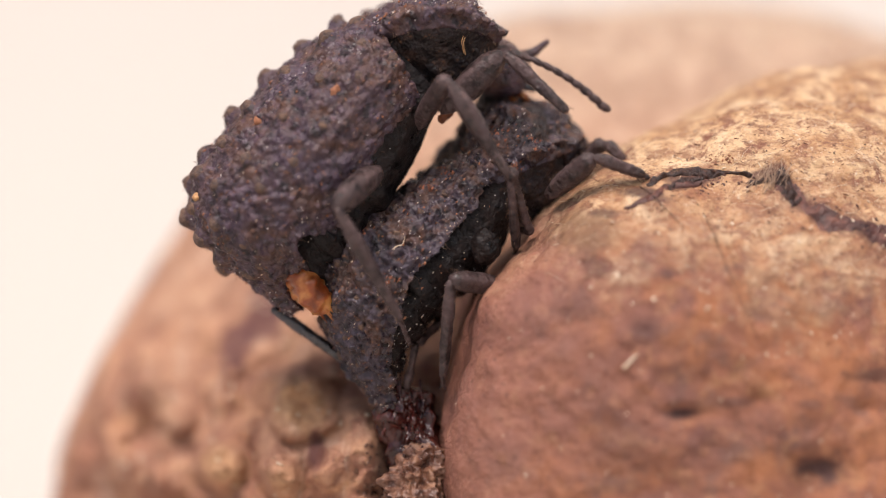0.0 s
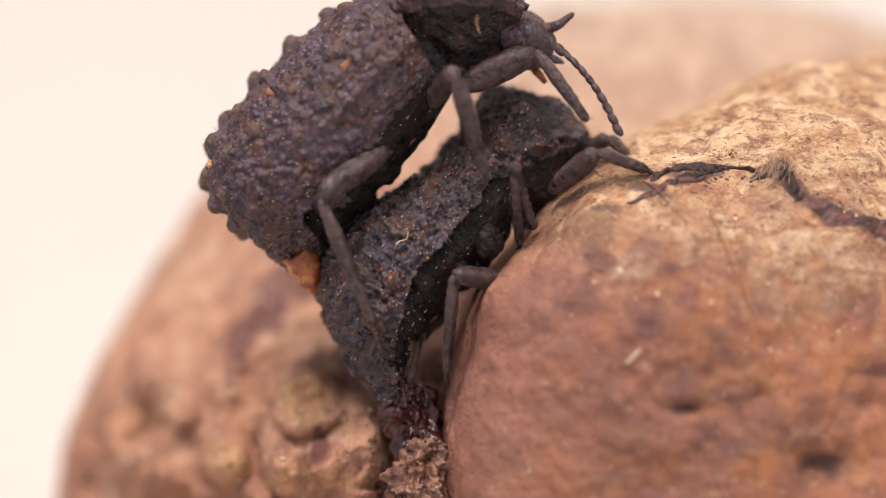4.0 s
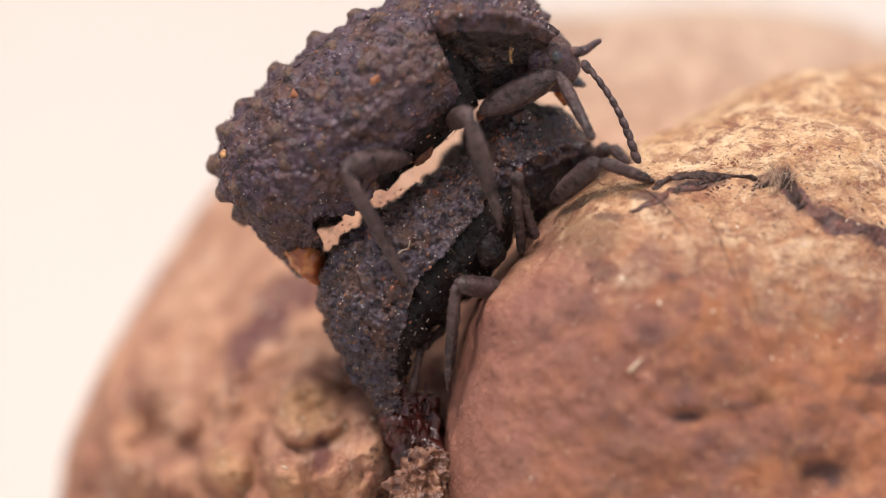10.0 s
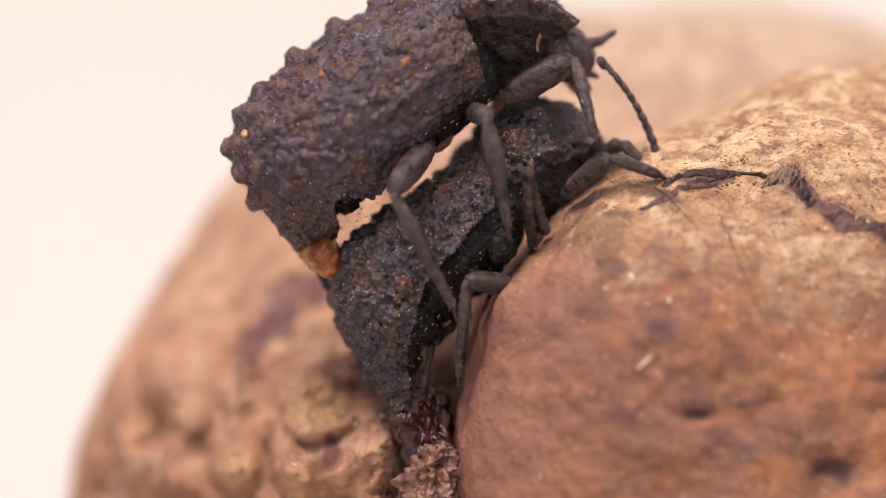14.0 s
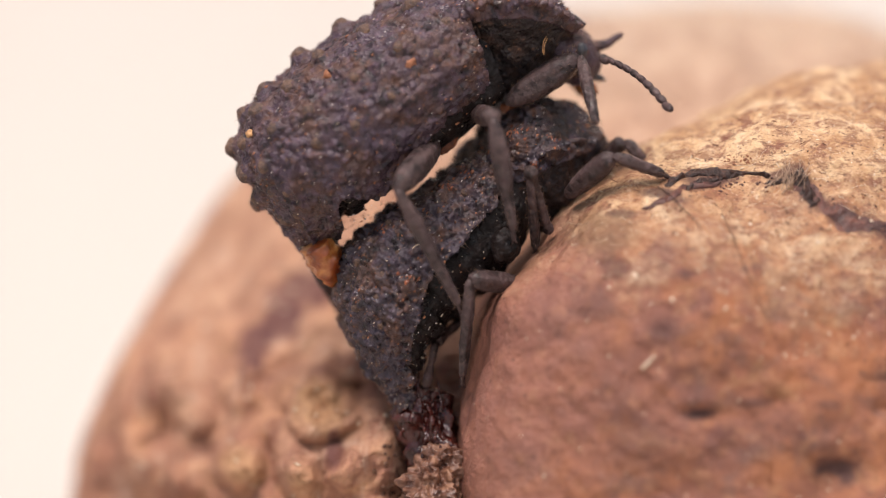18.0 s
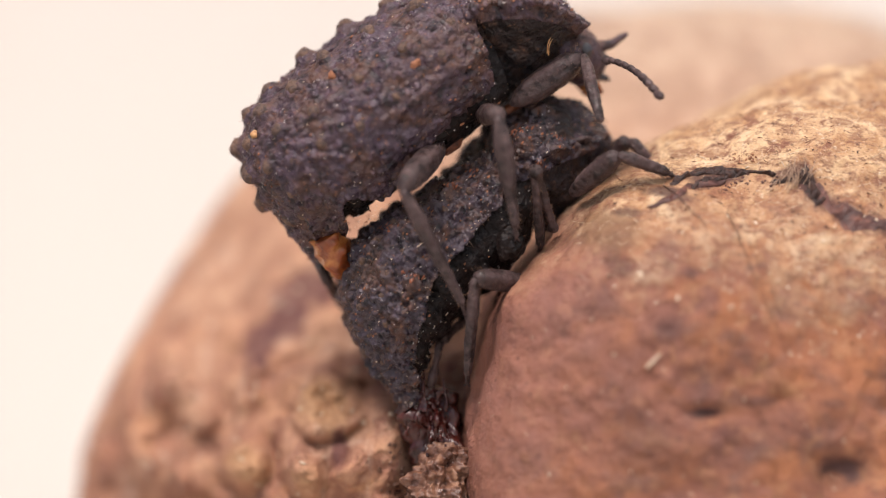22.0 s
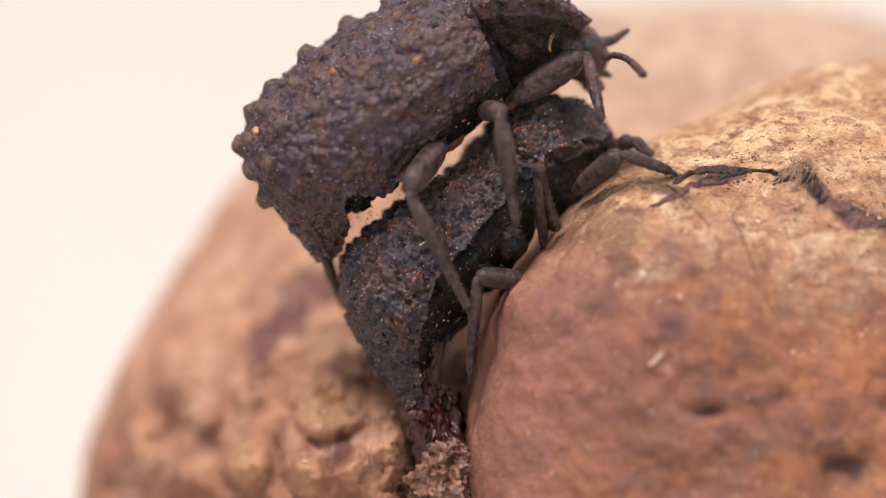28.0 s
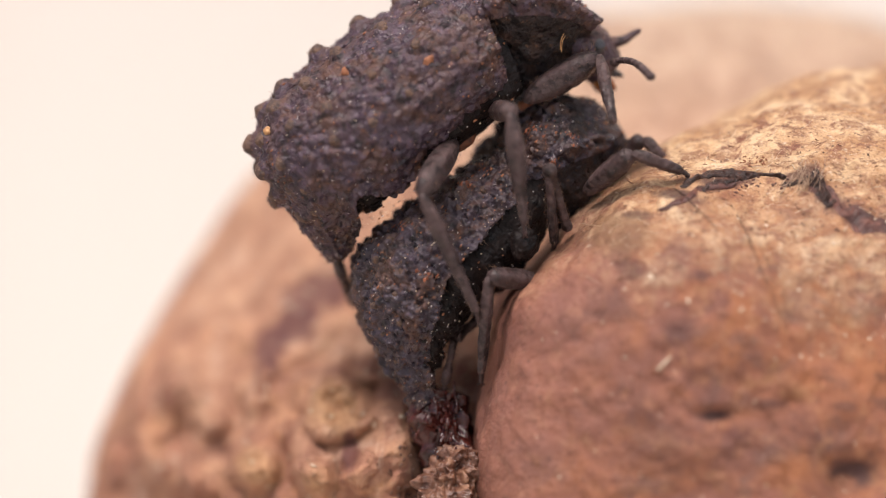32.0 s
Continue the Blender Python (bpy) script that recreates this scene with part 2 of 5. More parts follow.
def front_skin():
    """Rust-brown skin that pales to straw colour towards the top, with streaks, scabs and grains."""
    n = Nodes("rust_brown_fungus_skin", 0.62, 0, 0.35)
    big, mid, fine = n.noise(3.2, 5, 0.6, 0.6), n.noise(0.9, 6, 0.68, 0.5), n.noise(0.22, 5, 0.65)
    tiny = n.noise(0.07, 3, 0.6)
    streak = n.noise(0.32, 5, 0.65, 0.6, (0.6, 1.0, 1.2))
    rust = n.ramp(big, [(0.3, (0.155, 0.068, 0.058)), (0.45, (0.234, 0.095, 0.061)), (0.6, (0.318, 0.125, 0.062)), (0.75, (0.38, 0.170, 0.083))])
    rust = n.mix(n.ramp(n.noise(1.3, 4, 0.6, 0.8), [(0.46, 0.0), (0.62, 0.75)]), rust, (0.365, 0.142, 0.058))
    rust = n.mix(n.ramp(n.noise(1.0, 4, 0.6, 0.5), [(0.52, 0.0), (0.66, 0.7)]), rust, (0.15, 0.082, 0.068))
    rust = n.mix(n.ramp(mid, [(0.49, 0.0), (0.68, 0.55)]), rust, (0.115, 0.055, 0.050))
    rust = n.mix(n.ramp(n.noise(0.55, 4, 0.65), [(0.54, 0.0), (0.68, 0.75)]), rust, (0.40, 0.20, 0.10))
    rust = n.mix(n.ramp(n.noise(0.42, 4, 0.6, 0.3), [(0.60, 0.0), (0.74, 0.5)]), rust, (0.34, 0.12, 0.055))
    straw = n.ramp(mid, [(0.28, (0.24, 0.11, 0.055)), (0.42, (0.45, 0.258, 0.125)), (0.58, (0.65, 0.455, 0.265)), (0.8, (0.77, 0.615, 0.43))])
    straw = n.mix(n.ramp(streak, [(0.48, 0.0), (0.60, 0.8)]), straw, (0.25, 0.12, 0.065))
    straw = n.mix(n.ramp(n.noise(0.5, 5, 0.7), [(0.56, 0.0), (0.64, 0.85)]), straw, (0.20, 0.075, 0.045))
    straw = n.mix(n.ramp(fine, [(0.60, 0.0), (0.72, 0.7)]), straw, (0.74, 0.62, 0.46))
    h = n.math("ADD", n.axis(2), n.math("MULTIPLY", n.axis(0), 0.13))
    h = n.math("ADD", h, n.math("MULTIPLY", n.math("SUBTRACT", big, 0.5), 0.0045))
    h = n.math("ADD", h, n.math("MULTIPLY", n.math("SUBTRACT", mid, 0.5), 0.004))
    h = n.math("ADD", h, n.math("MULTIPLY", n.math("SUBTRACT", fine, 0.5), 0.0025))
    pale = n.ramp(n.math("MULTIPLY", h, 50.0), [(PALE_LOW * 0.05, 0.0), (PALE_HIGH * 0.05, 1.0)])
    mauve = n.ramp(n.math("MULTIPLY", n.math("ADD", n.axis(0), n.math("MULTIPLY", n.math("SUBTRACT", big, 0.5), 0.006)), 100.0), [(0.10, 0.75), (0.42, 0.0)])
    rust = n.mix(mauve, rust, n.ramp(mid, [(0.35, (0.215, 0.098, 0.080)), (0.65, (0.33, 0.145, 0.102))]))
    col = n.mix(pale, rust, straw)
    col = n.mix(n.math("MULTIPLY", n.ramp(tiny, [(0.58, 0.0), (0.68, 0.6)]), n.math("ADD", n.math("MULTIPLY", pale, 0.75), 0.25)), col, (0.62, 0.44, 0.30))
    col = n.mix(n.math("MULTIPLY", n.ramp(n.noise(0.09, 4, 0.65, 0.3, (0.7, 1.0, 1.3)), [(0.54, 0.0), (0.64, 0.7)]), n.math("ADD", n.math("MULTIPLY", pale, 0.8), 0.2)), col, (0.16, 0.068, 0.042))
    col = n.mix(n.ramp(n.noise(0.13, 3, 0.6), [(0.30, 0.75), (0.38, 0.0)]), col, (0.09, 0.04, 0.03))
    # dark patches: shade painted into the face's hollows, and stains elsewhere
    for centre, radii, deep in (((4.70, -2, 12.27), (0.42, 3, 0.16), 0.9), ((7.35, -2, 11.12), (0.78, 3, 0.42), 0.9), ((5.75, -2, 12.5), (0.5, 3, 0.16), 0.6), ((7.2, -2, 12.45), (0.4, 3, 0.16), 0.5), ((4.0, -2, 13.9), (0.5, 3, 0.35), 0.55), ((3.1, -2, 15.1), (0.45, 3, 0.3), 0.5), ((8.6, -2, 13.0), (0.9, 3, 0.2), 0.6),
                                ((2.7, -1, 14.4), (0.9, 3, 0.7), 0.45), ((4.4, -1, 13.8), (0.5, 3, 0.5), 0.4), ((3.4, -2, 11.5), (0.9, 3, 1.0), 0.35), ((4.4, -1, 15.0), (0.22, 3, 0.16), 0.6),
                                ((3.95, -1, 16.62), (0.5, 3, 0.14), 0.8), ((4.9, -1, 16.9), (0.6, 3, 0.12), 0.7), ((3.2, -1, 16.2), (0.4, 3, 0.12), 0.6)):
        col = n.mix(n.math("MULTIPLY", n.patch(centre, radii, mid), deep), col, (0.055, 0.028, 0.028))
    # the beetles' soft shade on the left ridge, painted as an olive patch
    col = n.mix(n.math("MULTIPLY", n.patch((2.9, -1, 15.85), (0.9, 3, 0.6), mid), 0.55), col, (0.17, 0.105, 0.058))
    col = n.mix(n.math("MULTIPLY", n.patch((7.2, -2, 10.95), (0.34, 3, 0.22), mid), 0.8), col, (0.26, 0.11, 0.06))
    # the brown vein that winds over the pale top
    ragged = n.noise(0.3, 5, 0.65)
    for x, z, rx, rz in ((4.3, 1.0, 0.3, 0.10), (4.75, 1.28, 0.36, 0.13), (5.3, 1.45, 0.4, 0.12), (6.35, 1.45, 0.3, 0.16), (6.7, 1.5, 0.3, 0.26), (6.85, 1.2, 0.2, 0.3), (7.15, 0.9, 0.32, 0.28),
                         (7.6, 0.7, 0.4, 0.27), (8.1, 0.48, 0.42, 0.26), (8.6, 0.3, 0.42, 0.28), (9.2, 0.15, 0.5, 0.3), (9.8, 0.05, 0.5, 0.3), (8.5, -0.3, 0.5, 0.25), (9.3, -0.4, 0.5, 0.25)):
        col = n.mix(n.math("MULTIPLY", n.patch((x, -1, z + 15.5), (rx, 3, rz), ragged), 0.7 if z > 0 else 0.2), col, (0.075, 0.030, 0.026))
    return n.done(col, n.ramp(mid, [(0.3, 0.45), (0.7, 0.75)]), [(mid, 0.15, 0.6), (streak, 0.05, 0.4), (fine, 0.09, 1.0), (tiny, 0.03, 0.9)])


PALE_LOW, PALE_HIGH = 14.85, 18.3     # heights between which the skin pales, mm


def back_skin():
    """Tan lumpy skin with purple-brown stains."""
    n = Nodes("tan_fungus_skin", 0.7, 0, 0.3)
    big, mid, fine = n.noise(2.6, 4, 0.55, 0.5), n.noise(0.8, 4, 0.6, 0.3), n.noise(0.2, 4, 0.6)
    slant = n.noise(0.9, 4, 0.6, 0.6, (1.5, 1.0, 0.55))
    tan = n.ramp(mid, [(0.3, (0.27, 0.14, 0.085)), (0.5, (0.46, 0.266, 0.170)), (0.7, (0.60, 0.39, 0.255))])
    brown = n.ramp(mid, [(0.3, (0.20, 0.086, 0.060)), (0.48, (0.37, 0.178, 0.112)), (0.7, (0.57, 0.31, 0.175))])
    h = n.math("ADD", n.axis(2), n.math("MULTIPLY", n.axis(0), -0.1))
    h = n.math("ADD", h, n.math("MULTIPLY", n.math("SUBTRACT", big, 0.5), 0.016))
    col = n.mix(n.ramp(n.math("MULTIPLY", h, 40.0), [(0.46, 0.0), (0.72, 1.0)]), brown, tan)
    cream = n.ramp(mid, [(0.3, (0.40, 0.285, 0.20)), (0.6, (0.52, 0.395, 0.29))])
    col = n.mix(n.ramp(n.math("MULTIPLY", n.axis(2), 40.0), [(0.66, 0.0), (0.84, 1.0)]), col, cream)
    col = n.mix(n.ramp(n.noise(2.0, 3, 0.5, 0.8), [(0.62, 0.0), (0.72, 0.4)]), col, (0.15, 0.07, 0.06))
    col = n.mix(n.ramp(n.noise(0.45, 5, 0.7), [(0.57, 0.0), (0.72, 0.5)]), col, (0.17, 0.075, 0.05))
    col = n.mix(n.ramp(n.noise(0.16, 4, 0.65), [(0.58, 0.0), (0.70, 0.5)]), col, (0.60, 0.42, 0.26))
    col = n.mix(n.ramp(slant, [(0.36, 0.4), (0.48, 0.0)]), col, (0.27, 0.13, 0.09))
    col = n.mix(n.ramp(slant, [(0.54, 0.0), (0.68, 0.55)]), col, (0.58, 0.40, 0.29))
    for centre, radii in (((-2.9, 2.5, 12.2), (0.8, 4, 0.75)), ((-4.55, 2.5, 11.0), (0.6, 4, 0.55)), ((-3.25, 2.5, 10.8), (0.5, 4, 0.5))):
        col = n.mix(n.math("MULTIPLY", n.patch(centre, radii, mid), 0.7), col, n.ramp(fine, [(0.3, (0.34, 0.17, 0.080)), (0.6, (0.60, 0.36, 0.185))]))
    for centre, radii in (((-3.3, 4.5, 14.75), (0.65, 4, 0.75)), ((-3.85, 4.5, 14.1), (0.6, 4, 0.7)), ((-4.4, 4.5, 13.4), (0.5, 4, 0.55)), ((-2.6, 1.0, 11.4), (0.2, 4, 0.5))):
        col = n.mix(n.math("MULTIPLY", n.patch(centre, radii, mid), 0.8), col, (0.13, 0.055, 0.055))
    for centre, radii in (((-2.3, 3.0, 13.1), (0.8, 4, 0.3)), ((-1.75, 3.0, 12.4), (0.35, 4, 0.6)), ((-3.9, 3.0, 11.6), (0.25, 4, 0.5)), ((-2.45, 3.0, 11.1), (0.22, 4, 0.6))):
        col = n.mix(n.math("MULTIPLY", n.patch(centre, radii, mid), 0.65), col, (0.17, 0.065, 0.042))
    return n.done(col, None, [(mid, 0.3, 0.9), (n.noise(0.35, 5, 0.7), 0.14, 0.9), (fine, 0.08, 0.8)])


M_FRONT = front_skin()
M_BACK = back_skin()


def resin():
    n = Nodes("wet_resin", 0.12, 0, 0.6)
    v = n.noise(0.35, 4, 0.6)
    return n.done(n.ramp(v, [(0.3, (0.016, 0.004, 0.003)), (0.6, (0.058, 0.011, 0.008)), (0.8, (0.13, 0.034, 0.022))]),
                  n.ramp(v, [(0.3, 0.06), (0.8, 0.28)]), [(n.noise(0.16, 3, 0.5, 0.8, (1.3, 1.3, 0.7)), 0.06, 0.8)])


M_RESIN = resin()


def crease():
    n = Nodes("crease_skin", 0.5, 0, 0.45)
    v = n.noise(0.3, 4, 0.6)
    return n.done(n.ramp(v, [(0.3, (0.045, 0.018, 0.013)), (0.5, (0.15, 0.070, 0.044)), (0.75, (0.32, 0.175, 0.105))]), n.ramp(v, [(0.3, 0.12), (0.7, 0.6)]), [(v, 0.12, 0.8)])


M_CREASE = crease()


def crust():
    n = Nodes("dark_crust", 0.5, 0, 0.4)
    v = n.noise(0.25, 4, 0.6)
    return n.done(n.ramp(v, [(0.3, (0.030, 0.012, 0.010)), (0.55, (0.095, 0.036, 0.027)), (0.8, (0.23, 0.10, 0.065))]), None, [(v, 0.06, 0.8)])


M_CRUST = crust()


def wet_black():
    n = Nodes("wet_black_seam", 0.3, 0, 0.5)
    v = n.noise(0.12, 4, 0.65)
    return n.done(n.ramp(v, [(0.3, (0.010, 0.005, 0.004)), (0.55, (0.04, 0.017, 0.012)), (0.75, (0.13, 0.055, 0.03))]), n.ramp(v, [(0.3, 0.25), (0.7, 0.75)]), [(v, 0.08, 1.0)])


M_SEAM = wet_black()


def paper():
    n = Nodes("cream_paper", 0.85, 0, 0.2)
    # the colour turns pinker and darker towards the left
    pink = n.ramp(n.math("MULTIPLY", n.math("ADD", n.axis(0), n.math("MULTIPLY", n.math("SUBTRACT", n.noise(20.0, 2), 0.5), 0.012)), -20.0), [(0.45, 0.0), (0.54, 0.35)])
    cream = n.ramp(n.noise(60.0, 2), [(0.3, (0.495, 0.462, 0.42)), (0.55, (0.51, 0.478, 0.436))])
    return n.done(n.mix(pink, cream, (0.47, 0.37, 0.31)), None, [(n.noise(0.3, 3), 0.02, 0.2)])


M_PAPER = paper()

# ---------------------------------------------------------------- setting
def build_sweep():
    """A cream paper sweep: table and background in one bent sheet with a thickness."""
    s = [(-400.0, 0.0), (-100.0, 0.0), (70.0, 0.0)]
    s += [(70 + 80 * math.sin(a), 80 - 80 * math.cos(a)) for a in np.linspace(0.1, math.pi / 2, 16)] + [(150.0, 260.0), (150.0, 420.0)]
    xs = np.linspace(-420, 420, 9)
    prof = np.array(s)
    g = np.stack([np.stack([np.full(len(prof), x), prof[:, 0], prof[:, 1]], -1) for x in xs], 1)
    v, f = sheet(g, closed=False)
    low = g.copy()
    low[..., 2] -= 0.4
    low[15:, :, 1] += 0.4
    v2, f2 = sheet(low, closed=False)
    verts, faces = merged([(v, f), (v2, f2)])
    ob = new("backdrop", mesh_of("backdrop", verts, faces, M_PAPER))
    tagged(ob, "seamless cream paper sweep under and behind the fungus", "backdrop", kind="structure")


build_sweep()


# ---------------------------------------------------------------- fungus
def lobe(centre, radii, rows, cols, turn, shape, blunt):
    """A lumpy body about an ellipsoid, its poles towards the front and the back. shape(points) moves the points."""
    u = np.linspace(0.02, np.pi - 0.02, rows)[:, None]
    v = np.linspace(0, 2 * np.pi, cols, endpoint=False)[None, :]
    d = np.stack([np.sin(u) * np.cos(v), -np.cos(u) * np.ones_like(v), np.sin(u) * np.sin(v)], -1)
    # a blunt face: fuller than an ellipsoid towards its rim, most of all on its left
    blunt = blunt[0] + (blunt[1] - blunt[0]) * np.clip((-np.cos(v) - 0.3) / 0.5, 0, 1)
    d[..., 1] = -np.sign(np.cos(u)) * np.abs(np.cos(u)) ** (2 / blunt)
    d[..., (0, 2)] *= (np.sin(u) ** (2 / blunt - 1))[..., None]
    g = d * np.array(radii)
    r = np.array(Euler([radians(a) for a in turn]).to_matrix())
    g = g @ r.T + np.array(centre)
    g[..., 2] += BASE
    return shape(g)


def shape_front(g):
    p = g.reshape(-1, 3)
    # the body swells towards the right, where it joins the rest of the bracket
    lift = smooth(4.0, 12.0, p[:, 0]) * smooth(10, 19, p[:, 2])
    p = p + np.stack([np.zeros(len(p)), 1.6 * lift, 1.7 * lift], -1)
    # its left flank bulges beside the ridden beetle
    p[:, 0] -= (0.28 * np.exp(-((p[:, 2] - 14.4) / 0.8) ** 2) + 0.08 * np.exp(-((p[:, 2] - 12.6) / 1.2) ** 2)) * smooth(3.2, 0.8, p[:, 0])
    n = grid_normals(p.reshape(g.shape), True).reshape(-1, 3)
    d = 0.12 * rough(p, 3.0, 2, 5) + 0.09 * rough(p, 0.9, 3, 9) + 0.04 * rough(p, 0.3, 3, 13)
    # two hollows in the face
    for cx, cz, rx, rz, deep in ((4.70, 12.27, 0.42, 0.16, 0.18), (7.35, 11.12, 0.74, 0.42, 0.34), (6.3, 12.6, 0.3, 0.12, 0.1), (8.4, 12.4, 0.4, 0.14, 0.14)):
        d -= deep * np.exp(-((p[:, 0] - cx) / rx) ** 2 - ((p[:, 2] - cz) / rz) ** 2) * (p[:, 1] < 2)
    # shallow folds across the top
    d += 0.10 * np.sin(2.2 * (p[:, 0] * 0.6 + p[:, 1]) + 1.5 * rough(p, 3, 1, 4)) * smooth(15, 18, p[:, 2])
    out = p - n * d[:, None] if n[0] @ (p[0] - p.mean(0)) < 0 else p + n * d[:, None]
    out[:, 2] = np.maximum(out[:, 2], 0.05)
    return out.reshape(g.shape)


def shape_back(g):
    p = g.reshape(-1, 3)
    n = grid_normals(p.reshape(g.shape), True).reshape(-1, 3)
    if n[0] @ (p[0] - p.mean(0)) < 0:
        n = -n
    d = 0.35 * rough(p, 4.5, 2, 25)
    # the warty part stands forward
    ahead = 2.2 * np.exp(-((p[:, 0] + 3.1) / 2.0) ** 2 - ((p[:, 2] - 11.0) / 1.7) ** 2) * (p[:, 1] < 8)
    # the face swells forward beside the crease
    d += 1.45 * np.exp(-((p[:, 0] + 0.8) / 1.6) ** 2 - ((p[:, 2] - 8.8) / 2.4) ** 2) * (p[:, 1] < 8)
    # round warts low on the face
    low = smooth(17.0, 12.0, p[:, 2] - 0.25 * p[:, 0]) * smooth(9, 4, p[:, 1])
    rng = np.random.default_rng(77)
    near = np.where((low > 0.4) & (p[:, 0] < 0.5) & (p[:, 0] > -8) & (p[:, 1] < 8) & (p[:, 2] > 9.0))[0]
    for q in range(110):
        c, r = p[near[rng.integers(len(near))]], rng.uniform(0.18, 0.42)
        d2 = ((p - c) ** 2).sum(1) / (r * r)
        d += 0.5 * r * np.exp(-d2 * (0.5 + 0.5 * d2))
    # large round warts with clefts between them
    boulder, cleft = np.zeros(len(p)), np.zeros(len(p))
    for cx, cz, rx, rz, h in ((-2.9, 12.2, 0.72, 0.70, 0.85), (-4.55, 11.0, 0.55, 0.52, 0.70), (-3.25, 10.8, 0.42, 0.50, 0.65), (-2.1, 12.9, 0.35, 0.40, 0.45), (-6.9, 11.7, 0.5, 0.8, 0.4), (-6.1, 12.6, 0.5, 0.7, 0.35),
                              (-4.5, 12.6, 0.55, 0.45, 0.35), (-1.7, 12.2, 0.40, 0.5, 0.35), (-4.0, 10.0, 0.5, 0.5, 0.5), (-6.2, 10.6, 0.6, 0.6, 0.45), (-2.2, 10.9, 0.45, 0.6, 0.4), (-5.6, 11.9, 0.4, 0.5, 0.3)):
        d2 = (((p[:, 0] - cx) / rx) ** 2 + ((p[:, 2] - cz) / rz) ** 2) * (1 + 0.45 * rough(p, 0.7, 2, 47))
        boulder = np.maximum(boulder, 1.35 * h * np.exp(-d2 * d2 * 0.9) * (p[:, 1] < 8))
        cleft = np.maximum(cleft, 0.28 * h * np.exp(-((np.sqrt(d2) - 1.3) / 0.25) ** 2) * (p[:, 1] < 8))
    ahead += np.where(boulder > 0.25, 0.0, -cleft) + boulder * (0.8 + 0.5 * rough(p, 0.55, 3, 41) + 0.10 * rough(p, 0.18, 2, 43))
    crumb = np.abs(rough(p, 0.9, 3, 33))
    d += low * (0.12 - 0.26 * np.minimum(crumb, 0.8)) + low * 0.09 * rough(p, 0.3, 3, 37)
    d += 0.03 * rough(p, 0.4, 2, 35)
    out = p + n * d[:, None]
    # tissue rises beside the wet crease
    ahead += 1.3 * np.exp(-((p[:, 0] + 1.45) / 0.6) ** 2 - ((p[:, 2] - 11.4) / 1.1) ** 2) * (p[:, 1] < 8)
    out[:, 1] -= ahead
    out[:, 2] = np.maximum(out[:, 2], 0.05)
    return out.reshape(g.shape)


fungus = tagged(new("bracket_fungus"), "dry rust-brown bracket fungus with two lobes and a wet crease", "fungus")
G_FRONT = lobe((7.12, 2.15, -4.6), (7.2, 5.5, 7.6), 300, 420, (0, 0, 0), shape_front, (2.1, 4.2))
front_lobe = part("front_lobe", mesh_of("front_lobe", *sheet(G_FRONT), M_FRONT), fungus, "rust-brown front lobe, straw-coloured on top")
G_BACK = lobe((5.5, 8.6, -6.9), (14.2, 6.6, 13.1), 340, 640, (-18, -10, 10), shape_back, (2.0, 2.0))
back_lobe = part("back_lobe", mesh_of("back_lobe", *sheet(G_BACK), M_BACK), fungus, "tan back lobe with warts and purple-brown stains")
TREE = {}
from mathutils.bvhtree import BVHTree
for key_, ob_ in (("front", front_lobe), ("back", back_lobe)):
    TREE[key_] = BVHTree.FromPolygons([v.co.copy() for v in ob_.data.vertices], [p.vertices[:] for p in ob_.data.polygons])


def on_lobe(key_, x, z):
    """The point of a lobe's near face at x, z of the plan (mm), and its normal."""
    hit = TREE[key_].ray_cast(Vector((x * MM, -0.05, (z + BASE) * MM)), Vector((0, 1, 0)))
    if hit[0] is None:
        return None, None
    n = hit[1] if hit[1].y < 0 else -hit[1]
    return np.array(hit[0]) / MM, np.array(n)


# ---------------------------------------------------------------- beetles
def profile_grid(top, under, width, level, rows, th, power=0.85, under_power=None):
    """Rings between a top and an under line (x, z) with a half width; level: where the side margin lies between them."""
    s = np.linspace(0, 1, rows)
    d, v, w = curve_at(top, s), curve_at(under, s), curve_at(np.array(width)[:, None], s)[:, 0]
    m = v + (d - v) * (np.ones(rows) * level)[:, None]
    th = np.atleast_2d(th)
    c, q = np.cos(th), np.sin(th)
    y = np.sign(c) * np.abs(c) ** np.where(q < 0, under_power or power, power)
    up = np.where(q > 0, np.abs(q) ** 0.9, 0)
    dn = np.where(q < 0, np.abs(q) ** 0.9, 0)
    g = np.zeros((rows, th.shape[1], 3))
    g[..., 0] = m[:, None, 0] + up * (d - m)[:, None, 0] + dn * (v - m)[:, None, 0]
    g[..., 2] = m[:, None, 1] + up * (d - m)[:, None, 1] + dn * (v - m)[:, None, 1]
    g[..., 1] = w[:, None] * y
    return g


def outward(g, closed):
    n = grid_normals(g, closed)
    c = g.mean(axis=(0, 1))
    return n if ((g - c) * n).sum() > 0 else -n


def press(g, d, i, j, r, h):
    """Adds a round bump (or pit) of radius r and height h to the relief d of the grid g, about its point i, j."""
    wi = 2 + int(2.2 * r / max(np.linalg.norm(g[min(i + 1, len(g) - 1), j] - g[max(i - 1, 0), j]) / 2, 1e-3))
    wj = 2 + int(2.2 * r / max(np.linalg.norm(g[i, min(j + 1, g.shape[1] - 1)] - g[i, max(j - 1, 0)]) / 2, 1e-3))
    a, b = slice(max(i - wi, 0), i + wi + 1), slice(max(j - wj, 0), j + wj + 1)
    d2 = ((g[a, b] - g[i, j]) ** 2).sum(2) / (r * r)
    w = h * np.exp(-d2 * (0.5 + d2))
    d[a, b] = np.maximum(d[a, b], w) if h > 0 else np.minimum(d[a, b], d[a, b] + w)


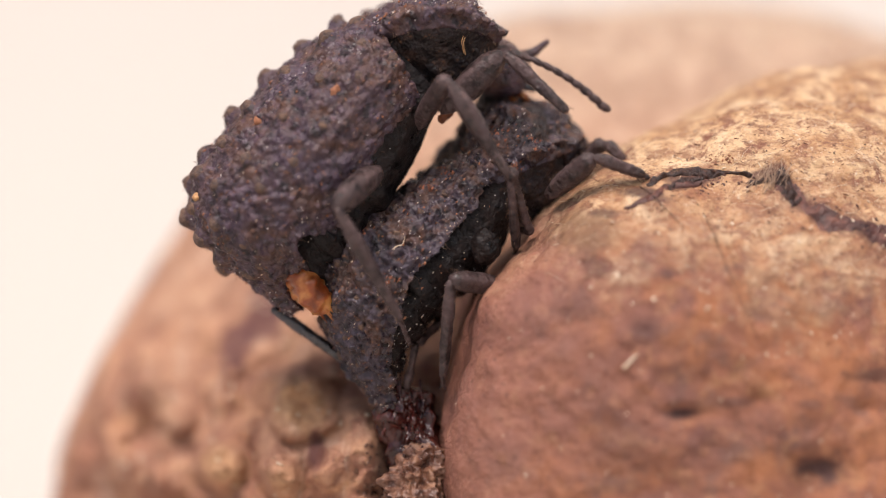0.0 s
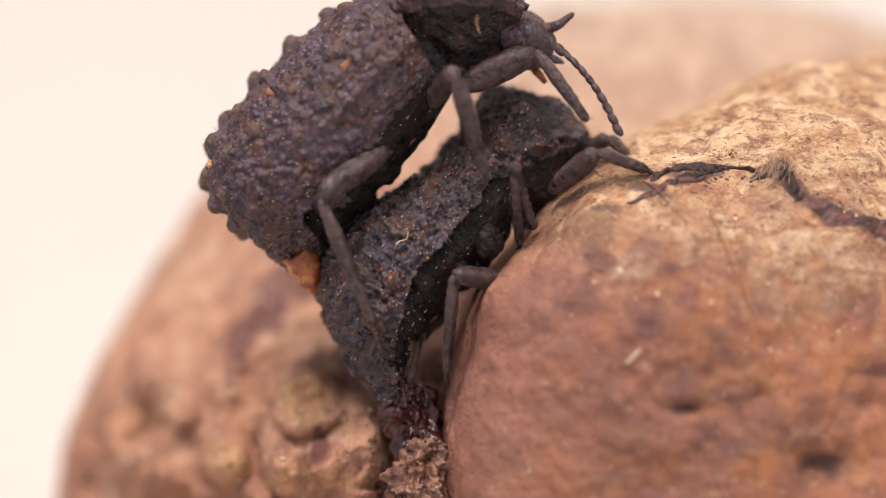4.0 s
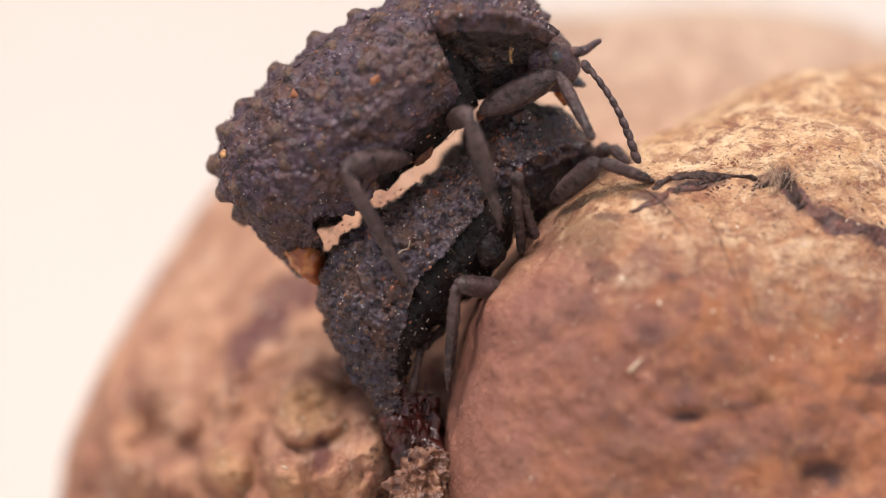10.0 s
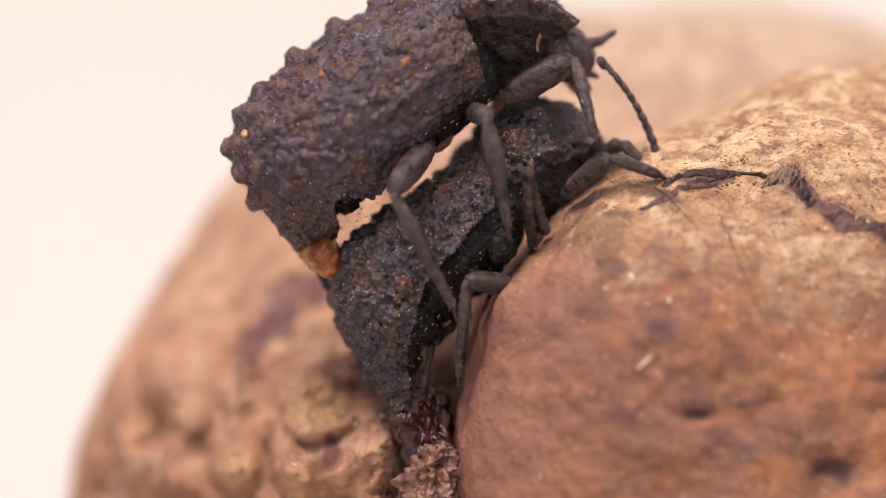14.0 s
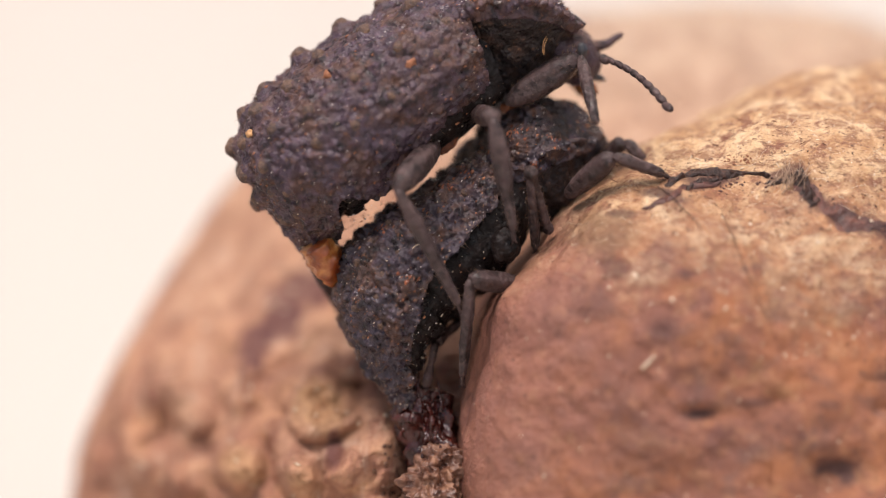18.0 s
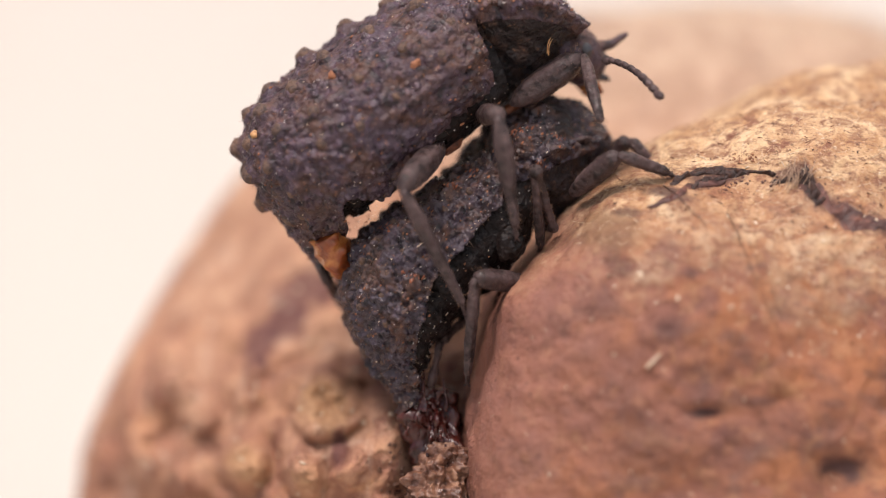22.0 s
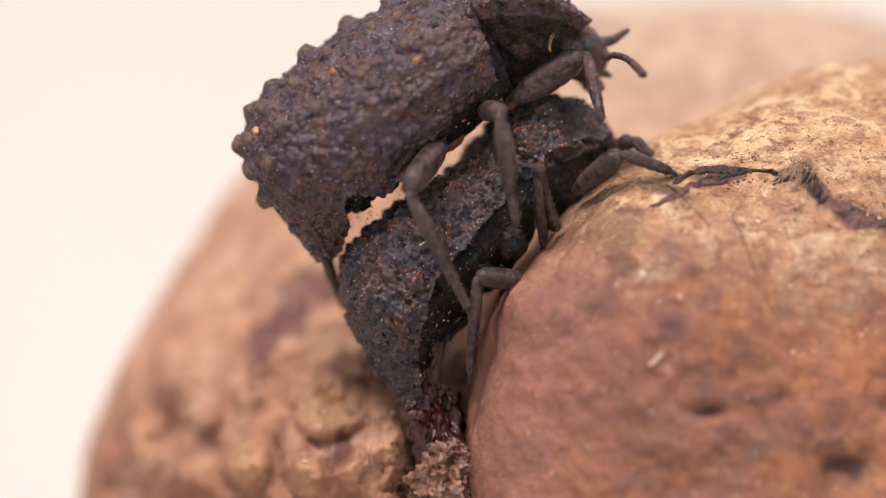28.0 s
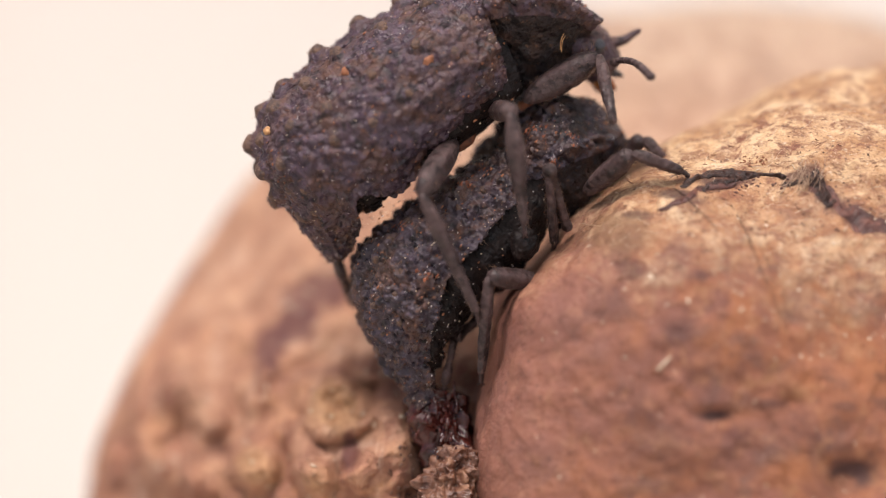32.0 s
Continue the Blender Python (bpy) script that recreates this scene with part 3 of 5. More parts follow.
EL_TOP = [(2.70, 1.06), (1.98, 1.40), (0.5, 1.55), (-0.9, 1.47), (-1.98, 1.26), (-2.60, 0.70), (-2.76, -0.12), (-2.70, -1.06), (-2.60, -2.08)]
EL_LOW = [(2.22, -0.82), (1.75, -1.00), (0.5, -1.25), (-0.6, -1.46), (-1.2, -1.58), (-1.55, -1.66), (-1.80, -1.75), (-1.98, -1.88), (-2.16, -2.06)]
EL_WIDE = [1.42, 1.60, 1.70, 1.72, 1.62, 1.38, 1.02, 0.62, 0.20]
# the ridden beetle is flatter, and its wing cases drop to a narrow tip
LW_TOP = [(2.45, 0.06), (1.95, 0.36), (0.9, 0.74), (0.2, 1.02), (-0.6, 1.22), (-1.17, 1.22), (-1.66, 0.92), (-2.12, 0.42), (-2.54, -0.38), (-2.76, -1.08), (-2.88, -1.62)]
LW_LOW = [(2.45, -0.6), (1.5, -0.72), (0.9, -0.68), (0.3, -0.64), (-0.3, -0.62), (-0.8, -0.68), (-1.25, -0.84), (-1.7, -1.0), (-2.1, -1.2), (-2.45, -1.4), (-2.74, -1.6)]
LW_WIDE = [1.35, 1.5, 1.6, 1.66, 1.66, 1.6, 1.42, 1.12, 0.7, 0.32, 0.12]


def elytron(side, seed, k, teeth, mounted):
    """One wing case as a solid shell: tubercles in rows, granules and pits between, a toothed margin. side: -1 right, 1 left."""
    rng = np.random.default_rng(seed)
    rows, cols = 250, 150
    s = np.linspace(0, 1, rows)[:, None]
    t = np.linspace(0, 1, cols)[None, :]
    # the side margin of the mounted beetle runs higher behind the hind leg
    wrap = 0.30 - 0.18 * (smooth(0.40, 0.52, s) - smooth(0.54, 0.70, s)) if mounted else 0.10 + 0 * s
    edge = np.pi * (1 + wrap) if side < 0 else -np.pi * wrap
    th = np.pi / 2 - 0.012 * side + (edge - np.pi / 2 + 0.012 * side) * t
    outer = profile_grid(EL_TOP, EL_LOW, EL_WIDE, 0.47, rows, th, 0.85, 0.72) if mounted else profile_grid(LW_TOP, LW_LOW, LW_WIDE, 0.14, rows, th)
    n = outward(outer, False)
    p = outer.reshape(-1, 3)
    flat = lambda v: v.reshape(rows, cols)
    d, holes, knobs = np.zeros((rows, cols)), np.zeros((rows, cols)), []
    def at(a, b):
        return int(np.clip(a, 0, 1) * (rows - 1)), int(np.clip(b, 0, 1) * (cols - 1))
    # a row of blunt tubercles beside the suture and two lower rows down the side
    plan = ((0.10, 9, 0.27, 0.20), (0.34, 8, 0.22, 0.10), (0.52, 8, 0.18, 0.07)) if mounted else ((0.08, 13, 0.15, 0.09), (0.34, 10, 0.13, 0.05), (0.60, 9, 0.12, 0.04))
    for row, (tt, count, r, h) in enumerate(plan):
        for q in range(count):
            i, j = at(0.05 + 0.80 * (q + 0.5 * (row % 2) + 0.3 * (side > 0) + rng.uniform(-0.12, 0.12)) / count, tt + rng.uniform(-0.025, 0.025))
            r_ = r * rng.uniform(0.85, 1.15)
            press(outer, d, i, j, r_, h * rng.uniform(0.8, 1.2))
            knobs.append((i, j, r_ * 0.72))
    for q in range(1500):
        i, j = at(rng.uniform(0, 1), rng.uniform(0, 1))
        press(outer, d, i, j, rng.uniform(0.05, 0.12) * (1.0 if mounted else 1.1), rng.uniform(0.02, 0.085) * (1.0 if mounted else 1.2))
    for q in range(30):
        i, j = at(0.28 + 0.70 * (q + rng.uniform(-0.2, 0.2)) / 30, 0.985)
        press(outer, d, i, j, 0.085, teeth * rng.uniform(0.7, 1.2))
    # lines of pits between the rows
    for lane in np.linspace(0.16, 0.86, 8):
        for q in range(40):
            i, j = at(0.02 + 0.94 * (q + rng.uniform(-0.25, 0.25)) / 40, lane + rng.uniform(-0.035, 0.035))
            press(outer, holes, i, j, rng.uniform(0.03, 0.065), -(0.025 if mounted else 0.06) * rng.uniform(0.2, 1.3))
    d += holes + flat((0.03 if mounted else 0.05) * (0.5 - np.abs(rough(p, 0.2, 2, seed + 15))) + (0.04 if mounted else 0.11) * rough(p, 0.42, 3, seed) + 0.012 * rough(p, 0.12, 2, seed + 5))
    # a keel along the side margin
    d += (0.07 if mounted else 0.035) * np.exp(-((t - (0.60 if mounted else 0.93)) / 0.03) ** 2) * (1 + (0.6 if mounted else 1.3) * flat(rough(p, 0.3, 2, seed + 6)))
    out = outer + n * d[..., None]
    inner = outer - n * 0.10
    inner[..., 2] -= 0.02
    ring = np.concatenate([out, inner[:, ::-1]], 1)
    v, f = sheet(ring * k)
    return v, f, [((out[i, j] - n[i, j] * r * 0.72) * k, r) for i, j, r in knobs]


PN_TOP = [(-0.30, 1.05), (0.30, 1.36), (1.0, 1.44), (1.6, 1.26), (2.05, 0.86), (2.22, 0.45)]
PN_FLAT = [(-0.15, 0.12), (0.30, 0.62), (1.0, 1.08), (1.6, 1.04), (2.05, 0.70), (2.22, 0.36)]
PN_LOW = [(-0.05, -0.55), (0.35, -0.75), (1.0, -0.85), (1.5, -0.75), (1.9, -0.5), (2.1, -0.05)]
PN_WIDE = [1.05, 1.38, 1.50, 1.30, 0.95, 0.62]


def pronotum_mesh(k, seed, horned):
    """The neck shield, a rough shell with a toothed rim, and the smooth body that it covers."""
    deep = 1.1 if horned else 2.0
    rng = np.random.default_rng(seed)
    rows, cols = 130, 200
    low = [(x, z * deep) for x, z in PN_LOW]
    th = np.linspace(-0.15, np.pi + 0.15, cols)
    crown = PN_TOP if horned else PN_FLAT
    rim = (0.96, 0.80) if horned else (0.70, 0.60)      # the rim slopes down towards the head
    g = profile_grid(crown, low, PN_WIDE, np.linspace(*rim, rows), rows, th, 0.8)
    n = outward(g, False)
    p = g.reshape(-1, 3)
    d = np.zeros((rows, cols))
    for q in range(1100):
        press(g, d, int(rng.integers(rows)), int(rng.integers(cols)), rng.uniform(0.03, 0.08), rng.uniform(0.015, 0.06))
    for q in range(26):
        for j in (9, cols - 10):
            press(g, d, int(6 + q * 4.5), j + int(rng.integers(-3, 4)), rng.uniform(0.05, 0.11), rng.uniform(0.06, 0.2))
    for x, j, r, h in ((0.45, 70, 0.3, 0.14), (0.6, 130, 0.3, 0.14), (0.75, 100, 0.34, 0.10), (0.3, 100, 0.4, -0.0)):
        press(g, d, int(x * rows), j, r, h)
    margin = np.exp(-(np.minimum(np.abs(th), np.abs(th - np.pi)) / 0.14) ** 2)[None, :]
    d += (0.07 if horned else 0.10) * margin * (1 + 0.9 * rough(p, 0.25, 2, seed + 9).reshape(rows, cols)) + ((0.07 if horned else 0.17) * rough(p, 0.5, 4, seed) + 0.03 * rough(p, 0.15, 2, seed + 3)).reshape(rows, cols)
    out, inner = g + n * d[..., None], g - n * 0.1
    pieces = [sheet(np.concatenate([out, inner[:, ::-1]], 1) * k)]
    if horned:
        for sy in (-1, 1):
            line = np.array([(1.45, 0.50 * sy, 0.85), (1.85, 0.58 * sy, 0.78), (2.15, 0.64 * sy, 0.62), (2.38, 0.66 * sy, 0.48)]) * k
            pieces.append(tube(curve_at(line, np.linspace(0, 1, 16)), np.linspace(0.20, 0.07, 16) * k, 12, 0.05, seed))
        pieces.append(tube(curve_at(np.array([(2.5, -0.25, -0.05), (2.95, -0.30, 0.0), (3.3, -0.30, 0.2)]) * k, np.linspace(0, 1, 10)), np.linspace(0.16, 0.045, 10) * k, 9, 0.02, seed))
    th = np.linspace(0, 2 * np.pi, 120, endpoint=False)
    g = profile_grid([(x, z - 0.08) for x, z in crown], low, PN_WIDE, np.linspace(*rim, 90), 90, th, 0.8)
    g[..., 1] *= 1 - (0.35 if horned else 0.12) * smooth(0.0, 0.6, -np.sin(th))
    n, p = outward(g, True), g.reshape(-1, 3)
    g = g + n * (0.08 * rough(p, 0.4, 4, seed + 4)).reshape(g.shape[:2])[..., None]
    return merged(pieces), sheet(g * k)


def head_mesh(k, seed):
    top = [(1.75, 0.35), (2.1, 0.42), (2.5, 0.28), (2.8, -0.1), (2.85, -0.4)]
    low = [(1.75, -0.5), (2.0, -0.75), (2.35, -0.85), (2.6, -0.75), (2.78, -0.5)]
    g = profile_grid(top, low, [0.72, 0.80, 0.78, 0.55, 0.3], 0.5, 60, np.linspace(0, 2 * np.pi, 90, endpoint=False))
    n = outward(g, True)
    p = g.reshape(-1, 3)
    g = g + n * (0.05 * rough(p, 0.35, 3, seed)).reshape(g.shape[:2])[..., None]
    return sheet(g * k)


def ball(centre, radii, rows=12, cols=16):
    u = np.linspace(0.05, np.pi - 0.05, rows)[:, None]
    v = np.linspace(0, 2 * np.pi, cols, endpoint=False)[None, :]
    g = np.stack([-np.cos(u) * np.ones_like(v), np.sin(u) * np.cos(v), np.sin(u) * np.sin(v)], -1) * np.array(radii) + np.array(centre)
    return sheet(g)


def segment(length, radii, seed, bend=0.0, ridges=0.05):
    """A leg segment along +x from its joint: ridged lengthwise, roughened by fine grains, blunt at both ends."""
    rows, sides = 80, 30
    s = 0.5 - 0.5 * np.cos(np.linspace(0, np.pi, rows))
    r = curve_at(np.array(radii)[:, None], s)[:, 0]
    near = np.minimum(s, 1 - s) * length / r.max()
    r = r * np.sqrt(np.clip(1 - (1 - np.minimum(near * 1.4, 1)) ** 2, 0.02, 1))
    th = np.linspace(0, 2 * np.pi, sides, endpoint=False)
    r = r[:, None] * (1 + ridges * np.cos(5 * th)[None, :])
    g = np.stack([np.repeat((s * length)[:, None], sides, 1), r * np.cos(th) * 0.88, r * np.sin(th) + bend * np.sin(np.pi * s)[:, None]], -1)
    p = g.reshape(-1, 3)
    grains = 0.010 * rough(p, 0.16, 2, seed) + 0.008 * rough(p * (0.6, 1, 1), 0.05, 2, seed + 1)
    g = g + outward(g, True) * grains.reshape(rows, sides)[..., None]
    return sheet(g)


def tarsus_mesh(k, seed, length=0.8):
    """Five short joints and two claws along +x."""
    pieces, x = [], 0.0
    for q, w in enumerate((0.9, 0.8, 0.8, 0.9, 1.6)):
        d = length * w / 5.4
        pieces.append(ball((x + d / 2, 0, -0.03 * q), (d * 0.56, 0.055 * k, 0.06 * k), 9, 10))
        x += d
    for sy in (-1, 1):
        pieces.append(tube(curve_at(np.array([(x - 0.02, 0, -0.12), (x + 0.10, 0.05 * sy, -0.13), (x + 0.15, 0.06 * sy, -0.22)]), np.linspace(0, 1, 8)), np.linspace(0.025, 0.008, 8), 7))
    return merged(pieces)


def hairs(length, count, seed, radius):
    """Short bristles round a leg segment."""
    rng = np.random.default_rng(seed)
    pieces = []
    for q in range(count):
        x, a = rng.uniform(0.1, 1) * length, rng.uniform(0, 6.28)
        d = np.array([0.6, math.cos(a), math.sin(a)])
        o = np.array([x, radius * 0.8 * math.cos(a), radius * 0.8 * math.sin(a)])
        pieces.append(tube(np.array([o, o + d * 0.035, o + d * 0.06 + (0.02, 0, 0)]), (0.006, 0.004, 0.002), 4))
    return merged(pieces)


def aim(p, d, up=(0, -1, 0)):
    """A pose at p (mm) with +x along d."""
    x = Vector(d).normalized()
    y = Vector(up).cross(x)
    if y.length < 1e-3:
        y = Vector((0, 0, 1)).cross(x)
    y.normalize()
    z = x.cross(y)
    m = Matrix((x, y, z)).transposed().to_4x4()
    m.translation = Vector(p) * MM
    return m


root_parts, shields = {}, {}


def neck(k, bend):
    """The pose of the neck shield on the body, bent down by so many degrees."""
    return Matrix.Translation(Vector((2.32, 0, -0.06)) * k * MM) @ Euler((0, radians(bend), 0)).to_matrix().to_4x4()


v_, f_ = ball((0, 0, 0), (1.0, 1.0, 0.9), 12, 16)
KNOB = mesh_of("tubercle", v_ + v_ * (0.16 * rough(v_, 0.6, 2, 71))[:, None], f_, M_KNOB)


def beetle(name, label, k, shell, seed, bend, horned):
    """A rough-backed fungus beetle: root at mid body, +x forward, +z up."""
    root = tagged(new(name), label, "beetle", "pair of beetles")
    rng = np.random.default_rng(seed)
    for side, more in ((-1, 0), (1, 1)):
        v, f, knobs = elytron(side, seed + more, k, 0.10 if horned else 0.06, horned)
        case = part("elytron", mesh_of("elytron", v, f, shell), root, "black warty wing case with rusty dirt")
        for at, r in knobs:
            part("tubercle", KNOB, case, "", Matrix.Translation(Vector(at) * MM) @ Euler((rng.uniform(0, 6), rng.uniform(0, 6), 0)).to_matrix().to_4x4() @ Matrix.Scale(r, 4))
    s_low = [(2.5, -1.22), (1.6, -1.44), (0.4, -1.65), (-0.6, -1.73), (-1.2, -1.80), (-1.75, -1.86), (-2.3, -2.02)]
    s_top = [(2.75, 0.62), (1.9, 0.95), (0.5, 1.1), (-0.8, 1.05), (-1.7, 0.6), (-2.25, -0.2), (-2.5, -1.5)]
    if not horned:
        s_low = [(2.3, -1.3), (1.5, -1.70), (0.4, -1.68), (-0.6, -1.46), (-1.2, -1.34), (-1.8, -1.36), (-2.55, -1.56)]
        s_top = [(2.5, -0.02), (1.9, 0.28), (0.5, 0.72), (-0.8, 0.9), (-1.5, 0.5), (-2.1, -0.3), (-2.6, -1.25)]
    g = profile_grid(s_top, s_low, [1.15, 1.35, 1.45, 1.45, 1.25, 0.85, 0.3], 0.35, 80, np.linspace(0, 2 * np.pi, 110, endpoint=False))
    # rings of the abdomen
    n = outward(g, True)
    p = g.reshape(-1, 3)
    g = g + n * (0.05 * np.sign(np.sin(p[:, 0] * 9)) * (p[:, 0] < 0.4) + 0.05 * rough(p, 0.3, 2, seed + 7)).reshape(g.shape[:2])[..., None]
    root_parts[name] = part("abdomen", mesh_of("abdomen", *sheet(g * k), M_BELLY), root, "dark brown underside with rings")
    hinge = neck(k, bend)
    if not horned:
        hinge = Euler((radians(18), 0, 0)).to_matrix().to_4x4() @ hinge     # the neck is twisted towards the lens
    shield, core = pronotum_mesh(k, seed + 11, horned)
    pn = part("pronotum", mesh_of("pronotum", *shield, shell), root, "black rough neck shield with a toothed rim", hinge)
    shields[name] = pn
    # the overhung flank gets the darker cuticle with shade in its colour
    part("prothorax", mesh_of("prothorax", *core, M_FLANK), pn, "black flank under the neck shield, darkened in colour for the recess's shade")
    part("head", mesh_of("head", *head_mesh(k, seed + 17), shell), pn)
    for sy in (-1, 1):
        part("eye", mesh_of("eye", *ball(np.array((2.3, 0.70 * sy, -0.05)) * k, np.array((0.16, 0.12, 0.2)) * k), M_GLOSS), pn, "glossy black eye")
        part("mandible", mesh_of("mandible", *tube(curve_at(np.array([(2.6, 0.25 * sy, -0.62), (2.85, 0.22 * sy, -0.72), (2.98, 0.04 * sy, -0.8)]) * k, np.linspace(0, 1, 9)), np.linspace(0.11, 0.03, 9) * k, 9), M_GLOSS), pn)
        for q, (x, z) in enumerate(((2.55, -0.75), (2.35, -0.85))):
            o = np.array((x, 0.2 * sy, z)) * k
            part("palp", mesh_of("palp", *tube(np.array([o, o + (0.12, 0.04 * sy, -0.12), o + (0.2, 0.05 * sy, -0.28)]), (0.07, 0.08, 0.05), 9), M_AMBER), pn, "amber mouth feeler")
    return root


def leg_parts(root, name, femur, tibia, k, seed, toe=0.8, fat=0.26, material=None, stout=1.0):
    """Femur, tibia and tarsus as meshes along +x."""
    mat = material or M_LEG
    f = part("femur", mesh_of("femur", *segment(femur, (0.14 * k, fat * 0.85, fat, fat * 0.95, 0.19 * k), seed), mat), root)
    tagged(part("bristle", mesh_of("bristle", *hairs(femur, 90, seed + 9, fat * 0.95), M_HAIR), f), kind="stuff")
    t = part("tibia", mesh_of("tibia", *segment(tibia, (0.10 * k, 0.15 * k * stout, 0.14 * k * stout, 0.125 * k, 0.10 * k), seed + 1, 0.03), mat), root)
    tagged(part("bristle", mesh_of("bristle", *hairs(tibia, 90, seed, 0.12 * k), M_HAIR), t), kind="stuff")
    rng = np.random.default_rng(seed + 30)
    for ob, length, radius in ((f, femur, fat * 0.95), (t, tibia, 0.13 * k)):
        bits = []
        for q in range(22):
            a, x, w = rng.uniform(0, 6.28), rng.uniform(0.12, 0.9) * length, rng.uniform(0.006, 0.016)
            r = 0.84 * radius * min(1.0, 0.5 + 2.0 * min(x / length, 1 - x / length))
            bits.append(ball((x, r * math.cos(a), r * math.sin(a)), (w * 1.4, w, w), 5, 6))
        tagged(part("leg_grit", mesh_of("leg_grit", *merged(bits), M_FLECK), ob, "brown crumbs stuck to the leg"), kind="stuff")
    if toe:
        part("tarsus", mesh_of("tarsus", *tarsus_mesh(k, seed + 2, toe), mat), t, "", pose(tibia * MM * 0.98, 0, 0, 0, 25, 0))
    return f, t


def antenna_part(root, k, seed, length=2.3):
    """A beaded feeler along +x: the first joint carries the others."""
    first = part("antenna", mesh_of("antenna", *ball((0.12, 0, 0), (0.16, 0.10, 0.10)), M_LEG), root, "dark beaded feeler")
    x = 0.2
    rng_bead = np.random.default_rng(seed)
    for q in range(9):
        d = (length - 0.2) / 9
        r = (0.062 + 0.0045 * q) * rng_bead.uniform(0.92, 1.08) * k
        part("feeler_bead", mesh_of("feeler_bead", *ball((x + d / 2, 0.14 * math.sin(math.pi * (x + d / 2) / length), -0.012 * q * q * 0.25), (d * 0.72, r, r * 1.1), 12, 12), M_LEG), first)
        x += d
    return first


def reach(a, target, length, towards, deepest=9.0):
    """From a (mm) towards the plan point target (x, z): the far end at the given length, its depth by that length."""
    dx, dz = target[0] - a[0], target[1] - a[2]
    flat = math.hypot(dx, dz)
    dy = min(towards * math.sqrt(max(length ** 2 - flat ** 2, 0.0)), deepest - a[1])
    v = np.array((dx, dy, dz))
    return np.array(a) + v / np.linalg.norm(v) * length


K_U, K_L = 1.0, 0.97
upper = beetle("mounted_beetle", "black warty fungus beetle clinging to the other beetle's back", K_U, M_SHELL, 40, 27, True)
lower = beetle("ridden_beetle", "dusty black warty fungus beetle standing on the fungus", K_L, M_SHELL2, 60, 40, False)

SPOT = np.array((1.1, -1.45, 0.86))
def fleck(at, radii, seed):
    """An uneven flake of dirt."""
    v, f = ball((0, 0, 0), radii, 18, 24)
    return v * (1 + 0.45 * rough(v, 0.09, 3, seed))[:, None] + np.array(at), f


part("rust_fleck", mesh_of("rust_fleck", *fleck(SPOT + (0, -0.10, -0.13), (0.13, 0.05, 0.10), 21), M_RUST), upper, "orange-brown fleck of rotten wood")
part("rust_fleck", mesh_of("rust_fleck", *fleck((-0.37, -0.98, 1.30), (0.08, 0.06, 0.11), 22), M_RUST), upper, "small rust-red fleck")
part("gold_crumb", mesh_of("gold_crumb", *fleck((-2.28, -0.50, 1.06), (0.085, 0.07, 0.10), 23), M_GOLD), upper, "pale golden crumb on the rear of the wing case")
for at_, size_ in (((0.95, -0.95, -1.26), (0.24, 0.10, 0.13)), ((2.45, -0.75, -1.36), (0.22, 0.10, 0.09))):
    v_, f_ = ball(at_, size_, 16, 20)
    part("joint_membrane", mesh_of("joint_membrane", v_ + 0.05 * rough(v_, 0.12, 2, 91)[:, None], f_, M_JOINT), upper, "amber membrane at a leg joint")
part("golden_bristle", mesh_of("golden_bristle", *merged([tube(curve_at(np.array([(3.50, -1.45, -0.62 + q), (3.60, -1.58, -0.42 + q), (3.72, -1.60, -0.34 + q)]), np.linspace(0, 1, 12)), np.linspace(0.013, 0.005, 12), 7) for q in (0.0, -0.05)]), M_GOLD), upper, "golden bristles above the front leg")

# legs: mm lengths
U_HIND = leg_parts(upper, "hind", 2.1, 2.75, K_U, 101, 0.9, 0.30, None, 1.15)
U_MID = leg_parts(upper, "middle", 1.9, 2.35, K_U, 103, 0.4, 0.22, None, 1.4)
U_FRONT = leg_parts(upper, "front", 1.8, 1.85, K_U, 105, 0.0, 0.33)
U_FAR = leg_parts(upper, "far_hind", 1.2, 2.1, K_U, 107, 0.6, 0.20, M_GLOSS, 0.85)
U_ANT = antenna_part(upper, K_U, 5)
rng_tip = np.random.default_rng(12)
TIP = part("abdomen_tip", mesh_of("abdomen_tip", *tube(curve_at(np.array([(0, 0, 0), (0.35, 0, 0.03), (0.7, 0, 0.02), (0.95, 0, -0.03)]), np.linspace(0, 1, 24)),
           curve_at(np.array([0.43, 0.52, 0.44, 0.28])[:, None], np.linspace(0, 1, 24))[:, 0], 24, 0.08, 8, 0.65), M_AMBER), upper, "amber-coloured shiny tip of the abdomen")
fringe = []
for q in range(34):
    a_ = rng_tip.uniform(0, 6.28)
    o_ = np.array((rng_tip.uniform(0.75, 0.92), 0.15 * math.cos(a_), 0.24 * math.sin(a_)))
    fringe.append(tube(np.array([o_, o_ + (0.12, 0.02 * math.cos(a_), 0.02 * math.sin(a_)), o_ + (rng_tip.uniform(0.18, 0.34), 0.03 * math.cos(a_), 0.05 * math.sin(a_))]), (0.03, 0.022, 0.006), 6))
tagged(part("fringe", mesh_of("fringe", *merged(fringe), M_AMBER), TIP, "ragged amber fringe"), kind="stuff")

